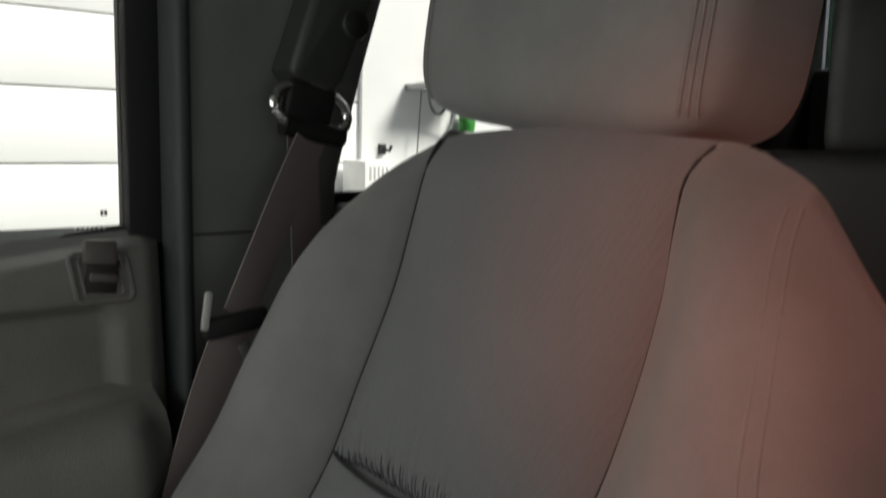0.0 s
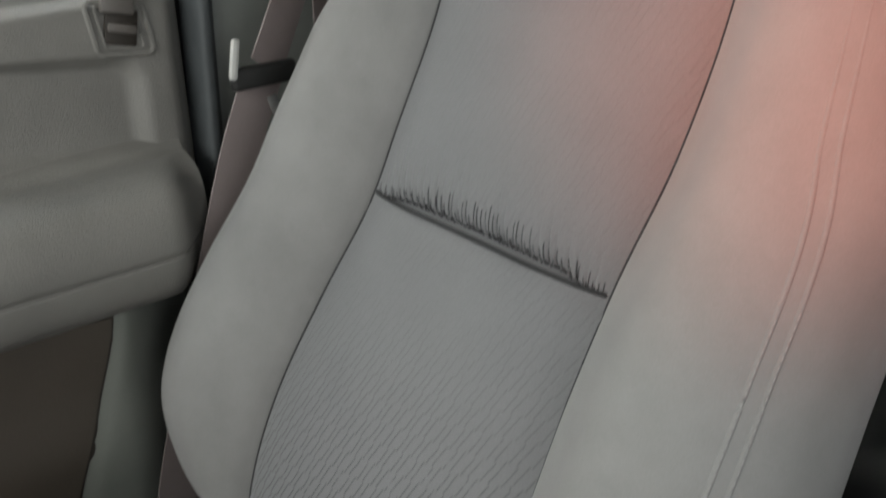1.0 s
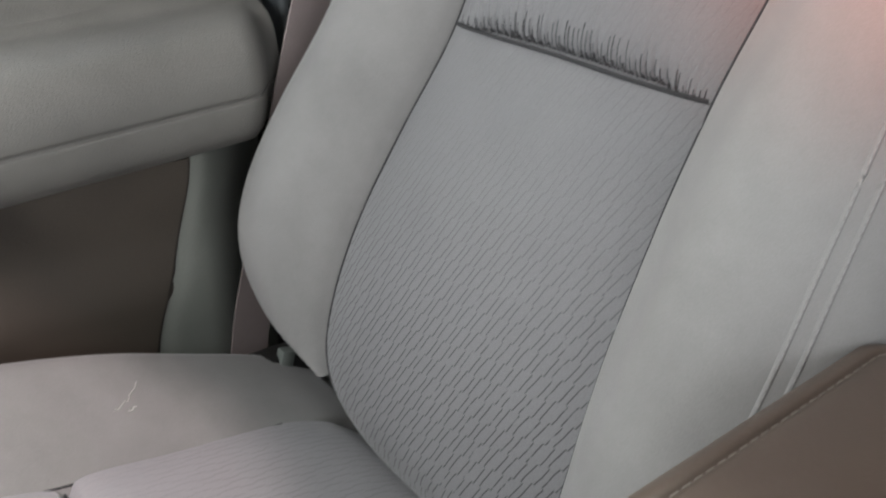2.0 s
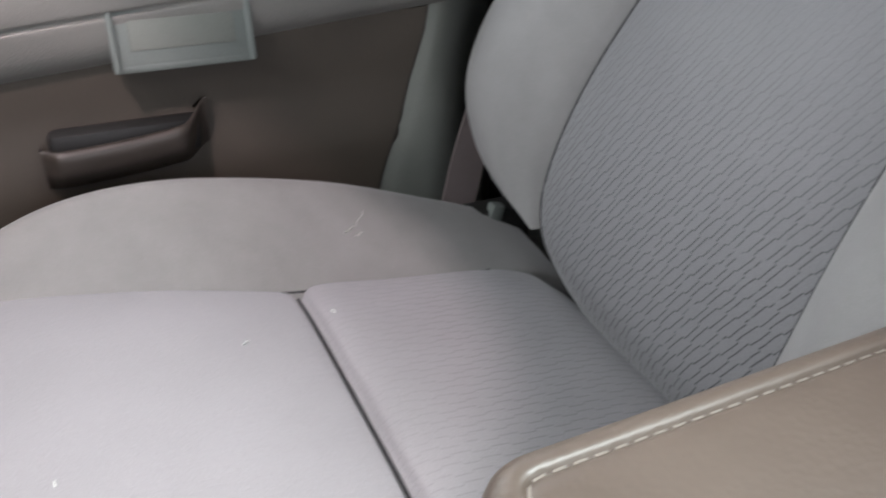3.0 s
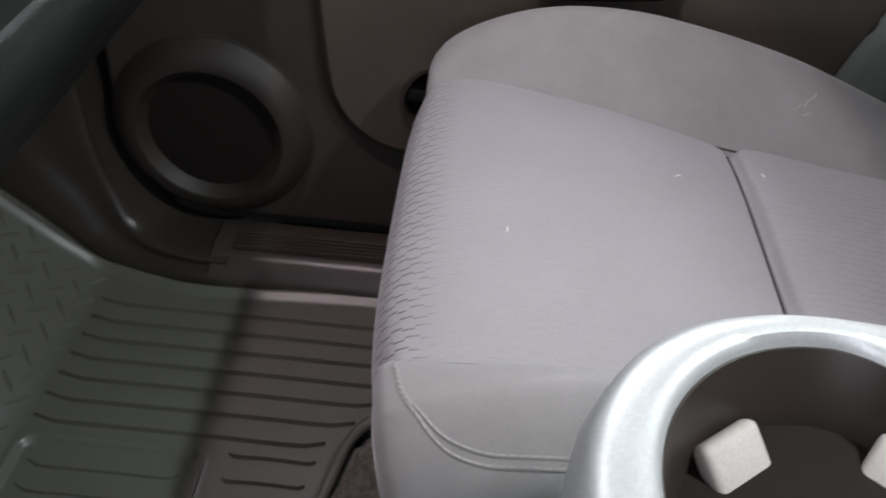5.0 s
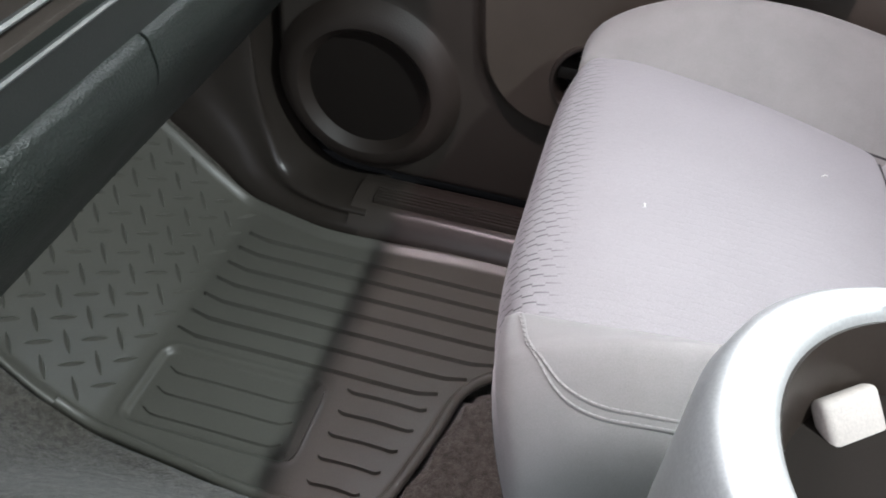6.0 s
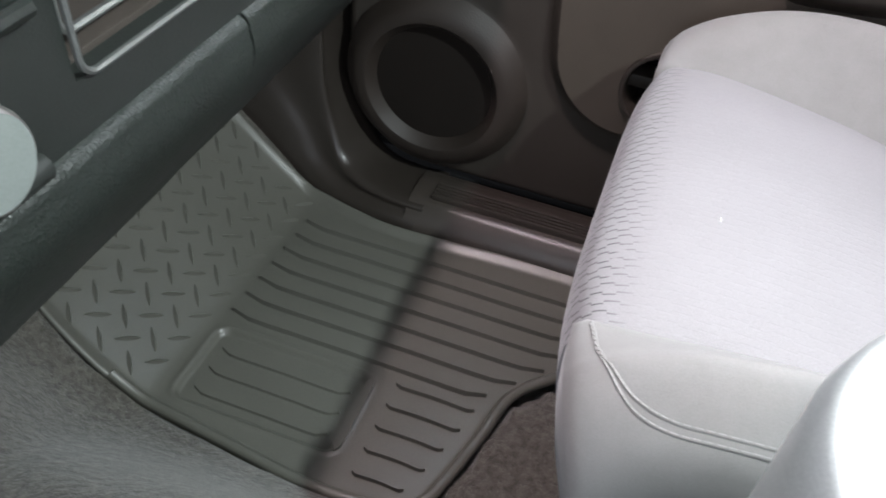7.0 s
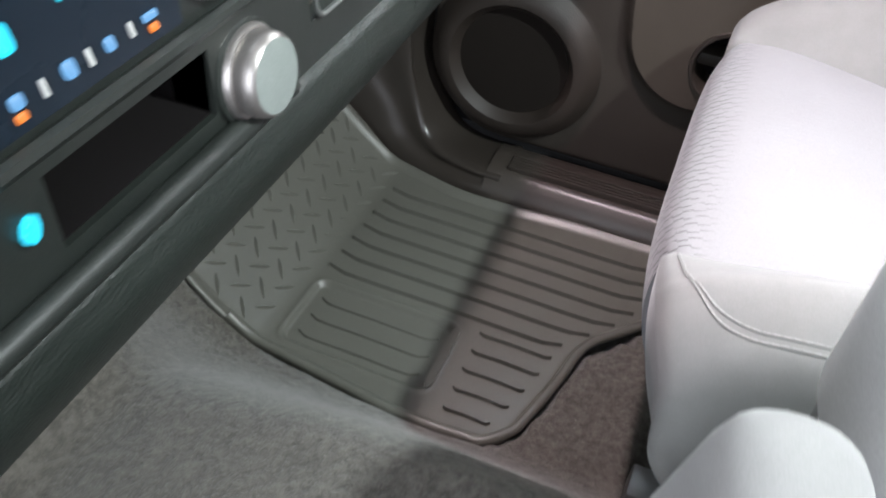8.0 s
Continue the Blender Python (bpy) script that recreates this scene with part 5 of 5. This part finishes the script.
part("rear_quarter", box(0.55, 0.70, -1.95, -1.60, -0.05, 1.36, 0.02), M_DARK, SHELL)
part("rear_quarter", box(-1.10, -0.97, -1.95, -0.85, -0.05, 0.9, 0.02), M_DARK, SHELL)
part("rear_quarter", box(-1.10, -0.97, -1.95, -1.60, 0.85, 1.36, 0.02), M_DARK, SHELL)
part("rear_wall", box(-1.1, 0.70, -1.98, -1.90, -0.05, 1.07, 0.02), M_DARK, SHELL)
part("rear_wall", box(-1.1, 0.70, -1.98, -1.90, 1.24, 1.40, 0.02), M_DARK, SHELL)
tint = part("rear_window", box(-0.97, 0.55, -1.95, -1.945, 1.07, 1.24, 0), M_TINT, SHELL, "dark green tinted rear glass")
tint.visible_shadow = False
part("pillar_cover", box(-1.06, -0.98, -0.86, -0.66, -0.05, 1.36, 0.02), M_PILLAR, SHELL)
part("roof_side", box(-1.08, -1.0, -1.9, 0.10, 1.26, 1.36, 0.02), M_DARK, SHELL)
part("driver_sill", box(-1.05, -0.96, -0.9, 0.5, -0.1, 0.06, 0.02), M_SILL, SHELL)
part("firewall", box(-1.0, 0.66, 0.80, 0.86, -0.1, 0.80, 0.01), M_BLACK, SHELL)
for x in (0.60, -1.03):
    part("windscreen_pillar", tube(curve([(x, 0.08, 1.33), (x, 0.5, 1.08), (x, 0.92, 0.80)], 12), 0.03, 10), M_PILLAR, SHELL)
part("front_fender", box(0.60, 0.70, 0.36, 0.95, -0.05, 0.80, 0.02), M_CAR, SHELL)
part("front_fender", box(-1.10, -0.97, 0.48, 0.95, -0.05, 0.80, 0.02), M_CAR, SHELL)
part("underfloor", box(-1.05, 0.70, -1.95, 0.9, -0.16, -0.104, 0.01), M_BLACK, SHELL)
DSEAT = thing("driver_seat", "grey cloth driver's seat pushed back", "car seat", (-0.62, -0.6, 0.0))
part("cushion", box(-0.88, -0.36, -0.85, -0.36, 0.12, 0.33, 0.05, 4), M_BOLSTER, DSEAT)
part("backrest", moved(box(-0.26, 0.26, -0.07, 0.07, 0.0, 0.62, 0.06, 4), pose(-0.62, -0.83, 0.30, 22, 0, 0)), M_BOLSTER, DSEAT)

# ---- outside ----
tagged(part("ground", box(-400, 400, -400, 400, -0.75, -0.55, 0), M_CONCRETE), "grey concrete floor around the car", "ground", kind="structure")
# unseen walls and roofs, added only to keep sky light out of the cabin
tagged(part("sky_blocker_side", box(-3.1, -2.9, -6.0, 3.2, -0.55, 3.4, 0.01), M_BLOCKER), "unseen dim grey wall added to block sky light on the driver's side", "wall", kind="structure")
tagged(part("sky_blocker_front", box(-2.9, 2.38, 3.0, 3.2, -0.55, 3.4, 0.01), M_BLOCKER), "unseen dim grey wall added to block sky light in front of the car", "wall", kind="structure")
tagged(part("sky_blocker_top", box(-3.1, -1.1, -6.2, 0.5, 3.4, 3.55, 0.01), M_BLOCKER), "unseen dim roof added to block sky light over the driver's side", "roof", kind="structure")
tagged(part("sky_blocker_top_front", box(-3.1, 2.5, 0.5, 3.2, 3.4, 3.55, 0.01), M_BLOCKER), "unseen dim roof added to block sky light over the windscreen", "roof", kind="structure")
tagged(part("sky_blocker_rear", box(-2.9, 2.38, -6.2, -6.0, -0.55, 3.4, 0.01), M_BLOCKER), "unseen dim grey wall added to block sky light behind the car", "wall", kind="structure")
WALL = thing("wall_outside", "white panelled wall beside the car", "wall", (2.4, -1.5, -0.55), "structure")
for k in range(17):
    part("wall_panel", box(2.40, 2.50, -3.2, 3.0, -0.55 + 0.228 * k, -0.55 + 0.228 * k + 0.222, 0.003), M_WHITE, WALL)
part("wall_backing", box(2.43, 2.52, -6.0, 3.0, -0.55, 3.3, 0), M_GROOVE, WALL)
part("wall_plain", box(2.38, 2.50, -6.0, -2.05, -0.55, 3.3, 0.004), M_WHITE, WALL)
DOME = thing("dome_lamp", "small lit interior lamp in the headliner", "lamp", (-0.2, -0.62, 1.34))
part("lamp_rim", box(-0.275, -0.125, -0.695, -0.545, 1.322, 1.345, 0.006), M_HEADLINER, DOME)
MAPLAMP = thing("map_lamp", "small warm map lamp over the windscreen", "lamp", (0.05, 0.180, 1.33))
part("lamp_housing", box(-0.02, 0.12, 0.135, 0.225, 1.312, 1.345, 0.006), M_HEADLINER, MAPLAMP)

# things against the white wall
SHELF = thing("wall_shelf", "grey steel bracket shelf with hanging wires on the white wall", "shelf", (2.38, -2.36, 1.0))
part("shelf_board", box(2.20, 2.38, -2.50, -2.25, 1.10, 1.125, 0.003), M_STEEL, SHELF)
part("shelf_brace", tube([Vector((2.37, -2.46, 0.92)), Vector((2.22, -2.40, 1.10))], 0.008, 8), M_STEEL, SHELF)
for y in (-2.30, -2.46):
    part("shelf_wire", tube([Vector((2.34, y, 1.10)), Vector((2.34, y + 0.02, 0.80))], 0.003, 6), M_STEEL, SHELF)
HOOK = thing("hose_reel", "white hose reel with a red cap on the wall shelf", "hose reel", (2.32, -2.36, 1.125))
part("reel_loop", tube([Vector((2.32, -2.37 + 0.05 * math.cos(a), 1.10 + 0.09 * math.sin(a))) for a in (2 * math.pi * k / 24 for k in range(24))], 0.006, 6, closed=True), M_STEEL, HOOK)
part("reel_cap", lathe(((0.035, 0.0), (0.035, 0.03), (0.02, 0.045), (0.001, 0.046)), (2.30, -2.38, 1.127), (0, 0, 1), 20), M_RED, HOOK)
PLANT = thing("green_bottle", "small green plastic bottle on a wall bracket", "bottle", (2.34, -2.53, 0.93))
part("bottle_body", lathe(((0.03, 0.0), (0.034, 0.02), (0.034, 0.07), (0.012, 0.10), (0.012, 0.12)), (2.33, -2.53, 0.945), (0, 0, 1), 18), M_GREEN, PLANT)
part("bottle_bracket", box(2.28, 2.385, -2.58, -2.48, 0.93, 0.945, 0.002), M_STEEL, PLANT)
KNOB = thing("wall_hook", "small dark hook on the white wall", "hook", (2.37, -2.14, 0.86))
part("hook_plate", box(2.365, 2.385, -2.155, -2.125, 0.85, 0.89, 0.004), M_DARK, KNOB)
part("hook_peg", tube([Vector((2.37, -2.14, 0.87)), Vector((2.33, -2.145, 0.865)), Vector((2.325, -2.15, 0.885))], 0.006, 8), M_DARK, KNOB)
BOXW = thing("storage_carton", "pale printed carton standing by the wall", "carton", (2.28, -2.03, 0.66))
part("carton_body", box(2.22, 2.37, -2.07, -1.96, 0.66, 0.83, 0.003), M_PAPER, BOXW)
for k in range(5):
    part("carton_print", box(2.2185, 2.2205, -2.060 + 0.018 * k, -2.052 + 0.018 * k, 0.76, 0.81, 0), M_GROOVE, BOXW)
BENCH = thing("work_bench", "grey bench standing along the white wall", "bench", (2.2, -2.2, -0.55))
part("bench_top", box(2.05, 2.38, -3.0, -1.75, 0.62, 0.66, 0.004), M_GROOVE, BENCH)
for y in (-2.95, -1.80):
    part("bench_leg", box(2.08, 2.14, y - 0.03, y + 0.03, -0.55, 0.62, 0.004), M_STEEL, BENCH)

# lint and scuffs on the seat cloth
M_LINT = plain("white_lint", (0.8, 0.8, 0.78), 0.9)


def lint(x, y, z, a, length=0.005):
    e = tagged(part("lint_fibre", tube([Vector((x + length * (t - 0.5) * math.cos(a), y + length * (t - 0.5) * math.sin(a), z + 0.0012 * math.sin(math.pi * t))) for t in (0, 0.25, 0.5, 0.75, 1)], 0.0004, 5), M_LINT), "tiny white lint fibre lying on grey cloth", "lint", "lint on the seat")
    return e


def cushion_top(x, y):
    return table(y, ((-0.50, 0.284), (-0.36, 0.312), (-0.28, 0.322), (-0.268, 0.311), (-0.252, 0.322), (-0.16, 0.338), (-0.06, 0.343))) + 0.0033


# pale scuff on the far bolster
M_SCUFF = plain("pale_scuff", (0.5, 0.49, 0.47), 0.95)
for s0, s1, i0, i1 in ((0.315, 0.275, 0.25, 0.30), (0.30, 0.288, 0.243, 0.252)):
    path = []
    for k in range(9):
        t = k / 8
        path.append(cushion_ring(lerp(s0, s1, t), True, 160)[round(lerp(i0, i1, t ** 1.7) * 160)] + Vector((-0.0003, 0, 0.0003)))
    part("scuff_mark", tube(path, 0.00045, 5), M_SCUFF, SEAT, "pale curved scuff on the bolster cloth")
for x, y, a in ((0.262, -0.283, 0.4), (0.130, -0.066, 0.1), (0.060, -0.40, 0.7), (0.235, -0.205, 2.0)):
    lint(x, y, cushion_top(x, y), a)
